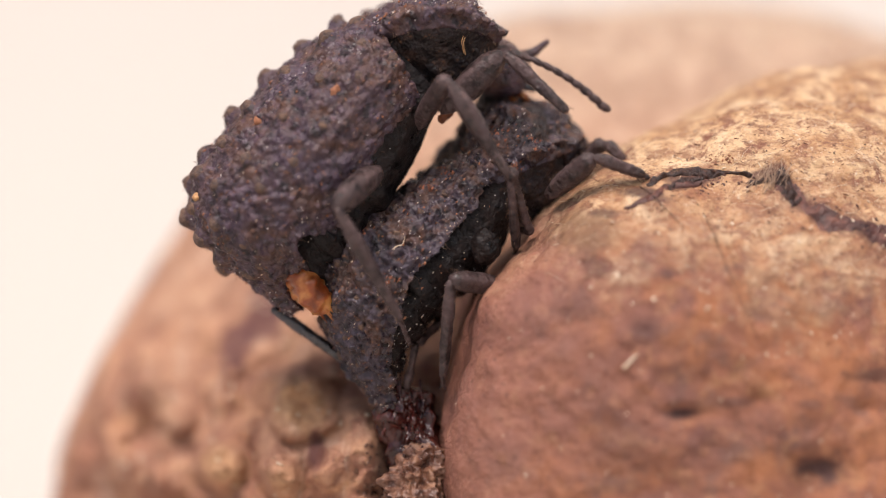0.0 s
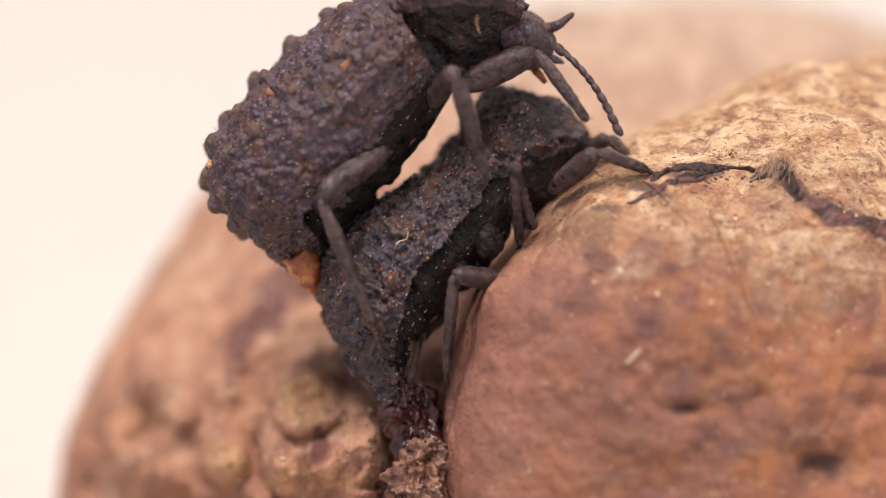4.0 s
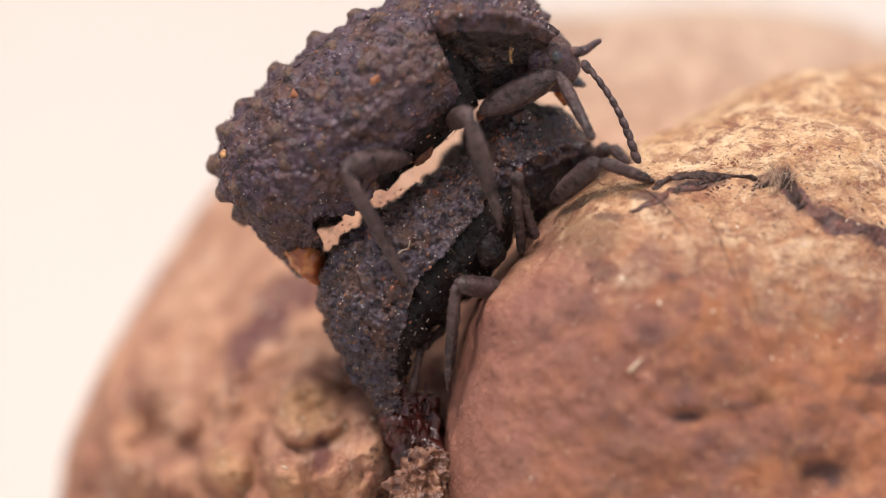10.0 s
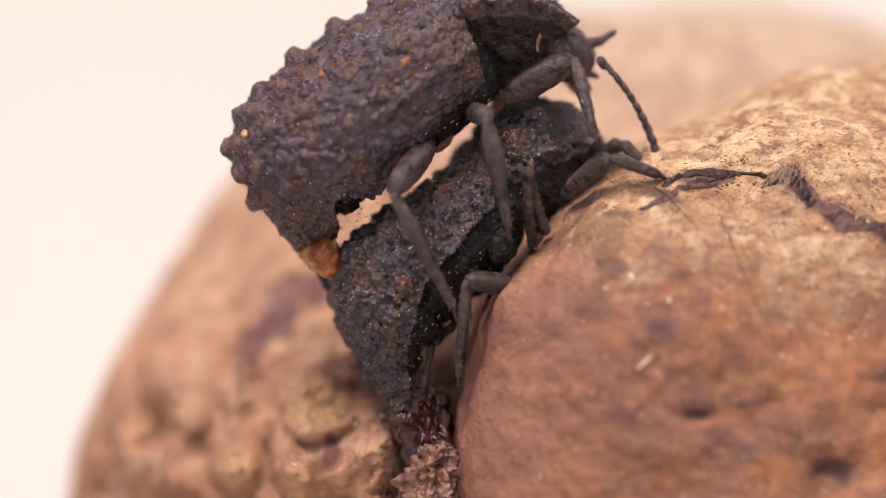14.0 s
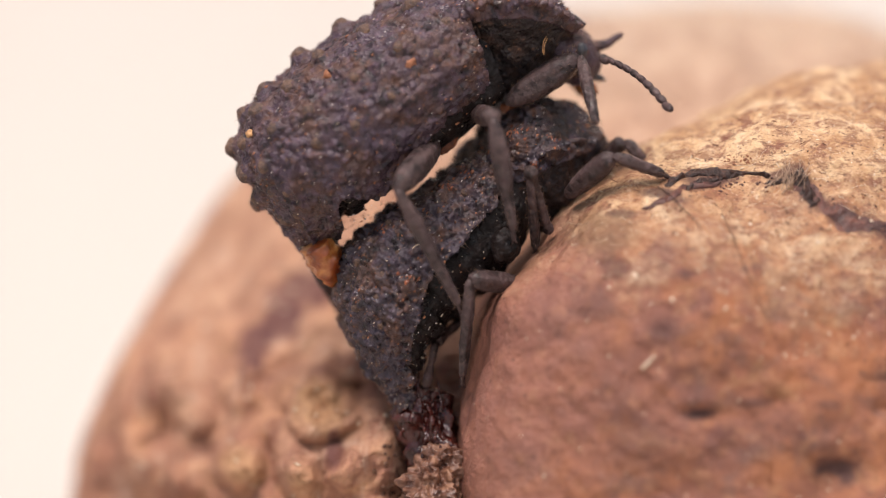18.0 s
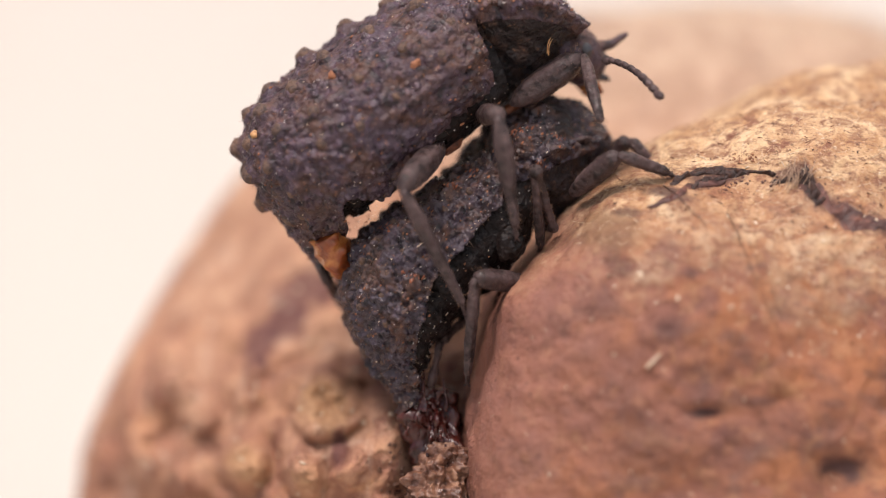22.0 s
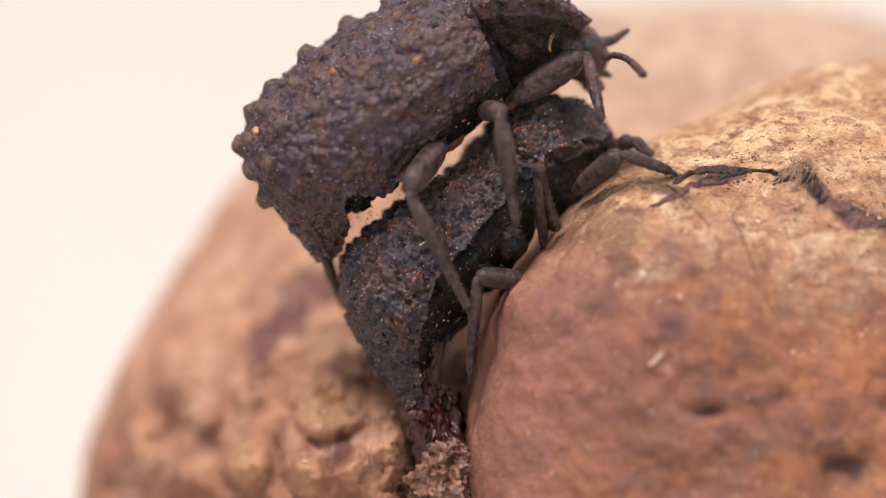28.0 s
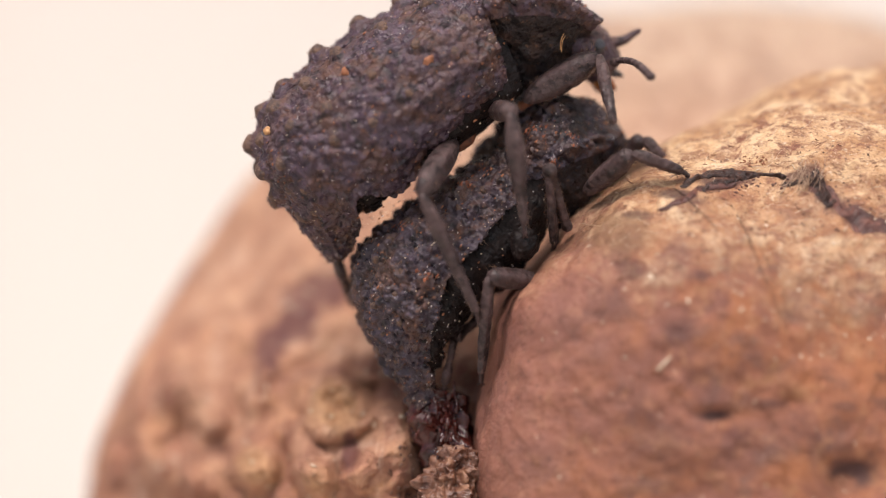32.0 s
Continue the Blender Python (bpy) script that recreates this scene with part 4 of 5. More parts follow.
# seconds, plan x and z of the near joint, of the far end
HIND = [
    (0, (-2.116, 0.84), (-0.932, -1.276)),
    (1.5, (-2.151, 0.88), (-0.978, -1.236)),
    (2, (-2.25, 1.39), (-0.76, -1.65)),
    (2.6, (-2.206, 1.323), (-1.148, -0.896)),
    (3, (-2.33, 1.718), (-1.157, -0.513)),
    (3.5, (-2.502, 0.998), (-1.663, -0.807)),
    (5.5, (-2.532, 0.798), (-2.107, -0.789)),
    (6, (-2.146, 0.959), (-0.57, -1.019)),
    (7, (-1.635, 1.264), (-0.52, -0.818)),
    (8, (-1.75, 1.179), (-0.497, -0.765)),
    (9, (-1.756, 1.105), (-0.514, -0.93)),
    (10, (-2.072, 1.692), (-1.106, -0.125)),
    (11, (-2.061, 1.319), (-1.635, -0.348)),
    (12, (-1.587, 1.427), (-0.702, -0.655)),
    (13, (-1.866, 1.227), (-1.004, -1.303)),
    (14, (-1.299, 1.157), (-0.345, -0.66)),
    (14.5, (-1.088, 1.334), (-0.225, -0.678)),
    (16.5, (-1.278, 1.259), (-0.151, -0.581)),
    (18, (-1.267, 1.205), (-0.22, -0.784)),
    (23, (-1.27, 1.179), (-0.304, -0.696)),
    (28, (-1.218, 1.117), (-0.171, -0.93)),
    (32, (-1.101, 1.151), (-0.181, -0.85)),
]
MIDDLE = [
    (0, (0.069, 3.404), (1.127, 1.736)),
    (1.5, (0.04, 3.38), (1.11, 1.73)),
    (2, (0.24, 3.30), (1.48, 1.82)),
    (2.6, (0.002, 3.416), (1.06, 1.691)),
    (3, (0.097, 3.673), (1.074, 1.718)),
    (3.5, (0.154, 3.655), (0.706, 1.953)),
    (5.5, (0.12, 2.55), (0.89, 0.45)),
    (6, (0.15, 2.66), (0.87, 0.74)),
    (7, (0.688, 3.046), (1.228, 0.976)),
    (8, (0.343, 2.812), (0.895, 0.765)),
    (9, (0.348, 2.75), (1.038, 0.622)),
    (13, (0.468, 2.722), (0.951, 0.71)),
    (14.5, (0.60, 2.64), (0.982, 0.586)),
    (19, (0.64, 2.62), (1.022, 0.516)),
    (23, (0.62, 2.66), (0.938, 0.569)),
    (28, (0.60, 2.69), (0.921, 0.542)),
    (32, (0.67, 2.77), (0.935, 0.622)),
]
FRONT = [
    (0, (1.219, 3.956), (2.622, 2.599)),
    (1.8, (1.152, 3.908), (2.555, 2.585)),
    (2.6, (1.555, 4.049), (2.762, 2.554)),
    (3, (1.764, 4.041), (2.834, 2.512)),
    (3.5, (1.856, 3.988), (2.834, 2.493)),
    (5.5, (1.884, 3.662), (2.689, 2.512)),
    (6, (2.052, 3.754), (2.765, 2.546)),
    (7, (2.206, 3.621), (2.781, 2.471)),
    (9, (2.361, 3.67), (2.729, 2.554)),
    (11, (2.401, 3.757), (2.689, 2.607)),
    (13, (2.308, 3.757), (2.653, 2.527)),
    (14.5, (2.362, 3.922), (2.65, 2.542)),
    (19, (2.459, 3.909), (2.689, 2.506)),
    (23, (2.433, 3.962), (2.663, 2.524)),
    (28, (2.393, 3.935), (2.646, 2.497)),
    (32, (2.487, 3.957), (2.717, 2.554)),
]
ANTENNA = [
    (0, (1.392, 4.013), (3.381, 2.806)),
    (1.8, (1.325, 3.965), (3.314, 2.758)),
    (2.6, (1.957, 4.164), (3.395, 2.611)),
    (3, (2.50, 3.98), (3.70, 2.20)),
    (3.5, (2.259, 3.988), (3.466, 2.206)),
    (5.5, (2.25, 3.85), (3.52, 2.27)),
    (6, (2.224, 3.949), (3.604, 2.282)),
    (7, (2.493, 3.851), (3.816, 2.011)),
    (9, (2.706, 3.819), (3.741, 1.83)),
    (11, (2.746, 3.872), (3.839, 1.86)),
    (13, (2.883, 3.757), (3.999, 1.86)),
    (14, (2.88, 3.9), (4.08, 1.92)),
    (14.5, (2.88, 3.922), (4.202, 2.426)),
    (16.5, (2.862, 3.962), (4.16, 2.70)),
    (19, (2.827, 3.886), (4.0, 2.98)),
    (23, (2.778, 3.847), (3.65, 3.13)),
    (25.5, (2.801, 3.847), (3.48, 3.36)),
    (28, (2.761, 3.877), (3.3, 3.5)),
    (32, (2.775, 3.842), (3.3, 3.52)),
]
FAR_HIND = [
    (0, (-3.496, -1.196), (-1.714, -2.461)),
    (1.8, (-3.563, -1.21), (-1.78, -2.475)),
    (3, (-2.629, -0.996), (-1.594, -2.376)),
    (3.5, (-2.514, -0.669), (-1.709, -2.049)),
    (5.5, (-2.716, -0.766), (-2.026, -2.031)),
    (6.5, (-2.721, -0.996), (-1.743, -2.606)),
    (7, (-2.912, -0.806), (-1.589, -2.853)),
    (7.5, (-2.872, -0.714), (-2.009, -2.094)),
    (8.5, (-2.544, -0.413), (-1.796, -1.448)),
    (13, (-2.637, -0.325), (-2.062, -1.475)),
    (14.5, (-2.985, -0.334), (-2.41, -1.368)),
    (19, (-3.038, -0.312), (-2.463, -1.324)),
    (23, (-3.029, -0.293), (-2.569, -1.213)),
    (28, (-2.966, -0.148), (-2.586, -1.24)),
    (32, (-2.918, -0.045), (-2.55, -1.126)),
]
TAIL = [
    (0, (-2.978, -0.506), (-2.093, -1.506)),
    (1.8, (-3.045, -0.577), (-2.183, -1.555)),
    (3, (-3.181, 0.097), (-2.514, -0.927)),
    (3.5, (-3.089, -0.094), (-2.456, -1.014)),
    (5.5, (-3.05, -0.40), (-2.40, -1.12)),
    (6, (-2.98, -0.42), (-2.33, -1.08)),
    (9, (-3.044, -0.068), (-2.331, -0.93)),
    (11, (-3.165, 0.48), (-2.578, -0.348)),
    (13, (-2.924, 0.192), (-2.441, -0.59)),
    (14, (-2.967, 0.087), (-2.266, -0.522)),
    (19, (-2.97, 0.15), (-2.48, -0.78)),
    (23, (-2.857, 0.339), (-2.339, -0.581)),
    (24.5, (-2.729, 0.454), (-2.464, -0.259)),
    (25.5, (-2.742, 0.799), (-2.684, 0.109)),
    (27.5, (-2.627, 1.241), (-2.972, 0.896)),
    (32, (-2.63, 1.312), (-2.975, 0.967)),
]

# seconds, plan x and z of the rust fleck
FLECK = [(0, -2.264, 3.251), (1.5, -2.282, 3.233), (2, -2.352, 2.908), (2.5, -2.344, 2.919), (3, -2.218, 3.698), (3.5, -2.095, 3.786),
         (5.5, -2.25, 3.06), (6, -2.06, 3.205), (6.5, -1.725, 3.487), (7, -1.497, 3.487), (7.5, -1.655, 3.452), (8.5, -1.532, 3.452),
         (9, -1.585, 3.417), (9.5, -1.435, 3.47), (10, -1.55, 3.54), (10.5, -1.44, 3.73), (11, -1.37, 3.77), (11.5, -1.249, 3.77),
         (12, -1.365, 3.743), (12.5, -1.329, 3.786), (13, -1.303, 3.627), (13.5, -1.198, 3.76), (14, -1.144, 3.857), (14.5, -1.038, 3.892),
         (16.5, -1.092, 3.857), (20, -1.11, 3.786), (22, -1.109, 3.786), (22.5, -1.109, 3.892), (24, -1.092, 3.874), (28, -1.127, 3.83),
         (30, -1.127, 3.839), (31.5, -1.022, 3.927), (32, -1.057, 3.91)]
# seconds, slope of the body's axis in the plan, turn away, roll towards the lens (degrees)
LEAN = [(0, 46, 8, 5.5), (1.5, 46, 8, 5.5), (2, 47, 8, 8), (2.5, 46.5, 7, 8), (3, 42.5, -2, 6), (3.5, 43.5, -3, 8), (5.5, 43, -10, 21), (6, 43, -4, 19), (6.5, 41.5, -1, 19),
        (7, 39.5, -1, 19), (8, 40, -2, 19), (9, 38.5, -4, 20), (10, 36, -5, 20), (11, 35.2, -4, 19), (12, 35, -2, 19), (13, 36.8, 0, 18), (14, 34.5, 6, 15), (14.5, 34, 7, 14.5), (16.5, 33.8, 6, 14.5), (32, 33.8, 6, 14.5)]
U_DEPTH = -0.1      # mm behind the plane of sharpness
L_PLACE = pose(-0.90 * MM, 0.2 * MM, (-0.07 + BASE) * MM, -9, 0, 0) @ Euler((0, radians(-56), 0)).to_matrix().to_4x4() @ Euler((radians(8), 0, 0)).to_matrix().to_4x4()


def track(rows, t):
    """The values of a table at t."""
    a = np.array([[r[0], *np.ravel(r[1:2]), *np.ravel(r[2:])] for r in rows], float)
    return np.array([np.interp(t, a[:, 0], a[:, c]) for c in range(1, a.shape[1])])


def upper_pose(t):
    a, yaw, roll = track(LEAN, t)
    x, z = track(FLECK, t)
    p = math.degrees(math.atan(math.tan(radians(a)) * math.cos(radians(yaw))))
    r = (Euler((0, 0, radians(yaw))).to_matrix() @ Euler((0, radians(-p), 0)).to_matrix() @ Euler((radians(roll), 0, 0)).to_matrix())
    s = r @ Vector(SPOT)
    m = r.to_4x4()
    m.translation = Vector(((x - s.x) * MM, U_DEPTH * MM, (z - s.z + BASE) * MM))
    return m


def plan_point(m, p):
    """A point of the body (mm) in the plan."""
    w = m @ (Vector(p) * MM)
    return np.array((w.x / MM, w.y / MM, w.z / MM - BASE))


def leg_pose(hip, knee, foot, lf, lt, out=-1, back=1):
    k = reach(hip, knee, lf, out)
    f = reach(k, foot, lt, back, -1.75)
    up = Vector((0, -1, 0.3))
    lift = np.array((0, 0, BASE))
    return aim(hip + lift, k - hip, up), aim(k + lift, f - k, up)


# the ridden beetle's legs stand still on the fungus; they are placed once
lower.matrix_basis = L_PLACE


def foot_on(x, z, lift=0.1):
    """A footing on the front lobe's skin."""
    p, n = on_lobe("front", x, z)
    q = p + n * lift
    return np.array((q[0], q[1], q[2] - BASE))


def still_leg(hip, knee, foot, fat, seed, toe, stout=1.0):
    hip, knee, foot = np.array(hip), np.array(knee), np.array(foot)
    pair = leg_parts(lower, "leg", float(np.linalg.norm(knee - hip)), float(np.linalg.norm(foot - knee)), K_L, seed, toe, fat, None, stout)
    inv, lift, up = L_PLACE.inverted(), np.array((0, 0, BASE)), Vector((0, -1, 0.3))
    pair[0].matrix_basis = inv @ aim(hip + lift, knee - hip, up)
    pair[1].matrix_basis = inv @ aim(knee + lift, foot - knee, up)


still_leg((1.25, -0.7, -0.75), (0.15, -1.75, -0.62), (0.0, -0.85, -2.6), 0.24, 201, 0.5)
still_leg((1.75, -0.7, 0.3), (1.33, -1.7, 1.60), foot_on(1.55, -0.05), 0.12, 203, 0.4, 0.7)
still_leg((2.1, -0.6, 1.05), (3.0, -1.6, 1.85), foot_on(4.08, 1.38), 0.25, 207, 0.75)
still_leg((0.2, 0.5, -1.3), (-0.55, -0.25, -1.9), (-0.74, -0.2, -2.85), 0.11, 211, 0.3, 0.6)
still_leg((2.3, 0.9, 1.3), (3.3, 0.2, 2.2), (3.75, 0.1, 1.72), 0.2, 209, 0.0)


v_, f_ = ball(np.array((0.86, -1.15, 0.05)) + (0, 0, BASE), (0.26, 0.22, 0.36), 40, 50)
v_ = v_ + (v_ - v_.mean(0)) * (0.25 * rough(v_, 0.18, 3, 81))[:, None]
part("coxa", mesh_of("coxa", *[np.array([tuple((L_PLACE.inverted() @ (Vector(q) * MM)) / MM) for q in v_]), f_], M_BELLY), lower, "rough black joint of the middle leg")


def motions():
    times = sorted({r[0] for r in FLECK} | {r[0] for r in LEAN} | {r[0] for r in HIND})
    walk(upper, [(t, upper_pose(t)) for t in times])
    walk(lower, [(t, Matrix.Translation((dx * MM, 0, dz * MM)) @ L_PLACE) for t, dx, dz in
                 ((0, 0, 0), (3.5, 0, 0), (7, 0.01, 0.01), (11, 0.0, -0.02), (14.5, 0.03, 0.02), (24, 0.02, 0.03), (30, 0.03, 0.04), (31.5, 0.08, 0.12), (32, 0.09, 0.11))])
    legs = ((U_HIND, HIND, (0.75, -1.05, -1.1), 2.1, 2.75, -1, 1), (U_MID, MIDDLE, (1.75, -0.8, -1.1), 1.9, 2.35, -1, 1),
            (U_FRONT, FRONT, (2.35, -1.1, -1.2), 1.8, 1.85, -1, 1))
    for pair, rows, hip, lf, lt, out, back in legs:
        made = []
        for t in times:
            m = upper_pose(t)
            k = track(rows, t)
            made.append((t, [m.inverted() @ q for q in leg_pose(plan_point(m, hip), k[:2], k[2:], lf, lt, out, back)]))
        for i in (0, 1):
            walk(pair[i], [(t, q[i]) for t, q in made])
    # the abdomen swings on its waist
    hinge = Matrix.Translation(Vector((2.0, 0, -0.3)) * MM)
    walk(root_parts["mounted_beetle"], [(t, hinge @ Euler((0, radians(-a), 0)).to_matrix().to_4x4() @ hinge.inverted()) for t, a in
                                        ((0, 6), (2, 6), (3, 3), (5.5, 0), (7, -3), (9, -5.5), (13, -5.5), (14.5, -4.5), (32, -4.5))])
    walk(shields["mounted_beetle"], [(t, neck(K_U, a)) for t, a in ((0, 37), (2.6, 37), (3.5, 36), (6, 35), (10, 33), (14, 31), (32, 30))])
    lift = np.array((0, 0, BASE))
    far, feeler, tip = [], [], []
    for t in times:
        m = upper_pose(t)
        inv = m.inverted()
        k = track(FAR_HIND, t)
        a = np.array((k[0], 0.1, k[1]))
        b = reach(a, k[2:], 2.1, 1)
        far.append((t, inv @ aim(plan_point(m, (-1.0, 0.8, -0.9)) + lift, a - plan_point(m, (-1.0, 0.8, -0.9))), inv @ aim(a + lift, b - a)))
        k = track(ANTENNA, t)
        a = np.array((k[0], plan_point(m, (4.7, -0.5, 0))[1], k[1]))
        feeler.append((t, inv @ aim(a + lift, reach(a, k[2:], 2.3, -1) - a)))
        k = track(TAIL, t)
        a = np.array((k[0], plan_point(m, (-2.4, -0.55, -1.2))[1], k[1]))
        tip.append((t, inv @ aim(a + lift, reach(a, k[2:], 1.15, 1) - a)))
    walk(U_FAR[0], [(t, a) for t, a, b in far])
    walk(U_FAR[1], [(t, b) for t, a, b in far])
    walk(U_ANT, feeler)
    walk(TIP, tip)


# ---------------------------------------------------------------- small things on the fungus
def stuck(key_, x, z, radii, rng, sink=0.3):
    """A small lump set into a lobe's skin."""
    p, n = on_lobe(key_, x, z)
    if p is None:
        return None
    v, f = ball((0, 0, 0), radii, 6, 8)
    v = v * (1 + 0.35 * rng.uniform(-1, 1, (len(v), 1)))
    r = np.array(Vector(n).to_track_quat("Z", "X").to_matrix())
    s = rng.uniform(0, 6.28)
    spin = np.array(((math.cos(s), -math.sin(s), 0), (math.sin(s), math.cos(s), 0), (0, 0, 1)))
    return (v @ spin.T) @ r.T + p + n * radii[2] * (1 - 2 * sink), f


def lumps_along(key_, line, width, count, size, seed):
    rng = np.random.default_rng(seed)
    pts = curve_at(np.array(line), np.linspace(0, 1, 200))
    out = []
    for q in range(count):
        x, z = pts[rng.integers(200)] + rng.normal(0, 1, 2) * width * 0.5
        s = size * rng.uniform(0.5, 1.3)
        w = stuck(key_, x, z, (s * rng.uniform(1, 1.8), s, s * 0.45), rng, 0.45)
        if w:
            out.append(w)
    return out


def fibre(key_, x, z, length, angle, lift, radius, rng, turn=0.6):
    """A hair that lies on a lobe's skin."""
    pts, a = [], angle
    for q in range(9):
        p, n = on_lobe(key_, x, z)
        if p is None:
            break
        pts.append(p + n * (radius + lift * math.sin(math.pi * q / 8)))
        x, z = x + length / 8 * math.cos(a), z + length / 8 * math.sin(a)
        a += rng.normal(0, turn / 4)
    if len(pts) < 4:
        return None
    return tube(np.array(pts), np.linspace(radius, radius * 0.5, len(pts)), 5)


def crumbs(key_, count, box, sizes, seed):
    rng = np.random.default_rng(seed)
    out = []
    for q in range(count):
        s = rng.uniform(*sizes) * rng.uniform(0.5, 1)
        w = stuck(key_, rng.uniform(box[0], box[1]), rng.uniform(box[2], box[3]), (s * rng.uniform(1, 2), s, s * 0.6), rng)
        if w:
            out.append(w)
    return out


rng_ = np.random.default_rng(900)
vein = lumps_along("front", [(4.4, 1.1), (4.9, 1.28), (5.5, 1.35), (6.2, 1.4)], 0.16, 50, 0.025, 901)
vein += lumps_along("front", [(6.65, 1.45), (6.9, 1.15), (7.15, 0.9), (7.6, 0.7), (8.2, 0.45), (9.0, 0.2), (9.9, 0.05)], 0.40, 90, 0.022, 902)


def ribbon(line, width, height, seed, rows=160, cols=16, grain=0.12):
    """A ragged raised crust that lies along a line on the front lobe."""
    pts = curve_at(np.array(line), np.linspace(0, 1, rows))
    tan = np.gradient(pts, axis=0)
    tan /= np.linalg.norm(tan, axis=1, keepdims=True)
    s, u = np.linspace(0, 1, rows), np.linspace(-1, 1, cols)
    flat = np.stack([pts[:, 0], np.zeros(rows), pts[:, 1]], -1)
    half = width * np.clip(0.85 + 0.6 * rough(flat, 0.45, 3, seed), 0.45, 1.6) * np.minimum(1, np.minimum(s, 1 - s) * 14 + 0.15)
    side = 0.5 * width * rough(flat, 0.35, 3, seed + 1)
    g = np.zeros((rows, cols, 3))
    k = (side[:, None] + half[:, None] * u[None, :])
    flat = np.stack([pts[:, :1] - tan[:, 1:] * k, 0 * k, pts[:, 1:] + tan[:, :1] * k], -1)
    lump = rough(flat.reshape(-1, 3), grain, 3, seed + 2).reshape(rows, cols)
    for i in range(rows):
        for j in range(cols):
            p, n = on_lobe("front", flat[i, j, 0], flat[i, j, 2])
            g[i, j] = p + n * height * ((1 - abs(u[j]) ** 3) * (1 + 0.75 * lump[i, j]) - 0.12)
    low = g.copy()
    low[..., 1] += 0.12
    return sheet(np.concatenate([g, low[:, ::-1]], 1))


part("black_seam", mesh_of("black_seam", *merged([ribbon([(4.08, 1.26), (4.5, 1.47), (4.8, 1.56), (5.3, 1.53), (5.9, 1.5), (6.2, 1.46)], 0.075, 0.07, 904),
     ribbon([(4.5, 1.2), (4.75, 1.34), (5.05, 1.4), (5.3, 1.5)], 0.07, 0.06, 905)]), M_SEAM), fungus, "wet black seam running over the skin")
part("brown_seam", mesh_of("brown_seam", *ribbon([(3.6, 0.78), (4.0, 0.95), (4.4, 1.18), (4.75, 1.3), (5.2, 1.34)], 0.08, 0.03, 908), M_CRUST), fungus, "thin brown crusty seam beside the black one")
tagged(part("crust_vein", mesh_of("crust_vein", *merged(vein + [ribbon([(6.75, 1.45), (6.95, 1.12), (7.2, 0.88), (7.6, 0.72), (8.0, 0.55), (8.4, 0.38), (9.0, 0.2), (9.5, 0.1), (10.2, 0.0)], 0.22, 0.022, 906, 420, 40, 0.07)]), M_CRUST), fungus, "dark brown crusty vein over the pale skin"), kind="stuff")
part("scab", mesh_of("scab", *merged([ribbon([(6.1, 1.36), (6.4, 1.4), (6.7, 1.52), (6.85, 1.62)], 0.10, 0.05, 911), ribbon([(6.72, 1.45), (6.85, 1.25), (7.0, 1.05), (7.1, 0.9)], 0.11, 0.09, 907)]), M_SEAM), fungus, "knobbly black scab on the pale skin")


def upright_fibre(x, z, length, angle, radius):
    """A stiff fibre that leans away from the skin."""
    p, n = on_lobe("front", x, z)
    d = np.array((math.cos(angle), -0.45, math.sin(angle)))
    b = np.array((math.sin(angle), 0, -math.cos(angle))) * rng_.normal(0, 0.12)
    s = np.linspace(0, 1, 7)[:, None]
    return tube(p + d * s * length + b * (s * (1 - s)) * length * 2, np.linspace(radius, radius * 0.35, 7), 5)


tuft = []
for q in range(44):
    k_ = rng_.uniform(0, 1)
    tuft.append(upright_fibre(6.15 + 0.75 * k_ + rng_.normal(0, 0.05), 1.24 + 0.12 * k_ + rng_.normal(0, 0.08), rng_.uniform(0.18, 0.48), 1.0 + 0.6 * k_ + rng_.normal(0, 0.28), rng_.uniform(0.009, 0.015)))
tagged(part("fibre_tuft", mesh_of("fibre_tuft", *merged(tuft), M_FIBRE), fungus, "tuft of straw-coloured fungus fibres"), kind="stuff")
felt = [fibre("front", rng_.uniform(1.9, 9.4), rng_.uniform(-0.6, 3.4), rng_.uniform(0.15, 0.5), rng_.uniform(-0.5, 1.2), 0.0, 0.004, rng_) for q in range(120)]
tagged(part("felt", mesh_of("felt", *merged([w for w in felt if w]), M_PALE), fungus, "fine pale fibres lying on the skin"), kind="stuff")
lines = [fibre("front", 5.08, 0.9, 2.85, -1.12, 0.02, 0.011, rng_, 0.22), fibre("front", 5.6, 0.1, 1.3, -1.2, 0.0, 0.006, rng_, 0.7), fibre("front", 3.95, 1.25, 1.15, -0.72, 0.04, 0.012, rng_, 0.4)]
part("crack_line", mesh_of("crack_line", *merged([w for w in lines if w]), M_DARKSPECK), fungus, "thin dark cracks in the skin")
tagged(part("pale_grit", mesh_of("pale_grit", *merged(crumbs("front", 90, (0.2, 9.6, -5.2, 2.4), (0.010, 0.026), 911) + crumbs("front", 40, (2.6, 9.4, -2.2, 0.8), (0.018, 0.04), 916)), M_PALE), fungus, "pale crumbs on the rust-brown skin"), kind="stuff")
tagged(part("dark_grit", mesh_of("dark_grit", *merged(crumbs("front", 110, (1.5, 9.6, -1.0, 3.4), (0.008, 0.022), 912)), M_DARKSPECK), fungus, "dark crumbs on the skin"), kind="stuff")
tagged(part("rust_grit", mesh_of("rust_grit", *merged(crumbs("front", 16, (2.0, 9.6, -1.0, 2.6), (0.010, 0.028), 913) + crumbs("front", 22, (5.3, 5.85, 1.72, 1.9), (0.012, 0.032), 914)), M_RUST), fungus, "orange crumbs of rotten wood"), kind="stuff")
tagged(part("pale_grit", mesh_of("pale_grit", *merged(crumbs("back", 120, (-7.0, 0.0, -5.2, 0.0), (0.02, 0.06), 915)), M_PALE), fungus, "pale crumbs on the warty skin"), kind="stuff")
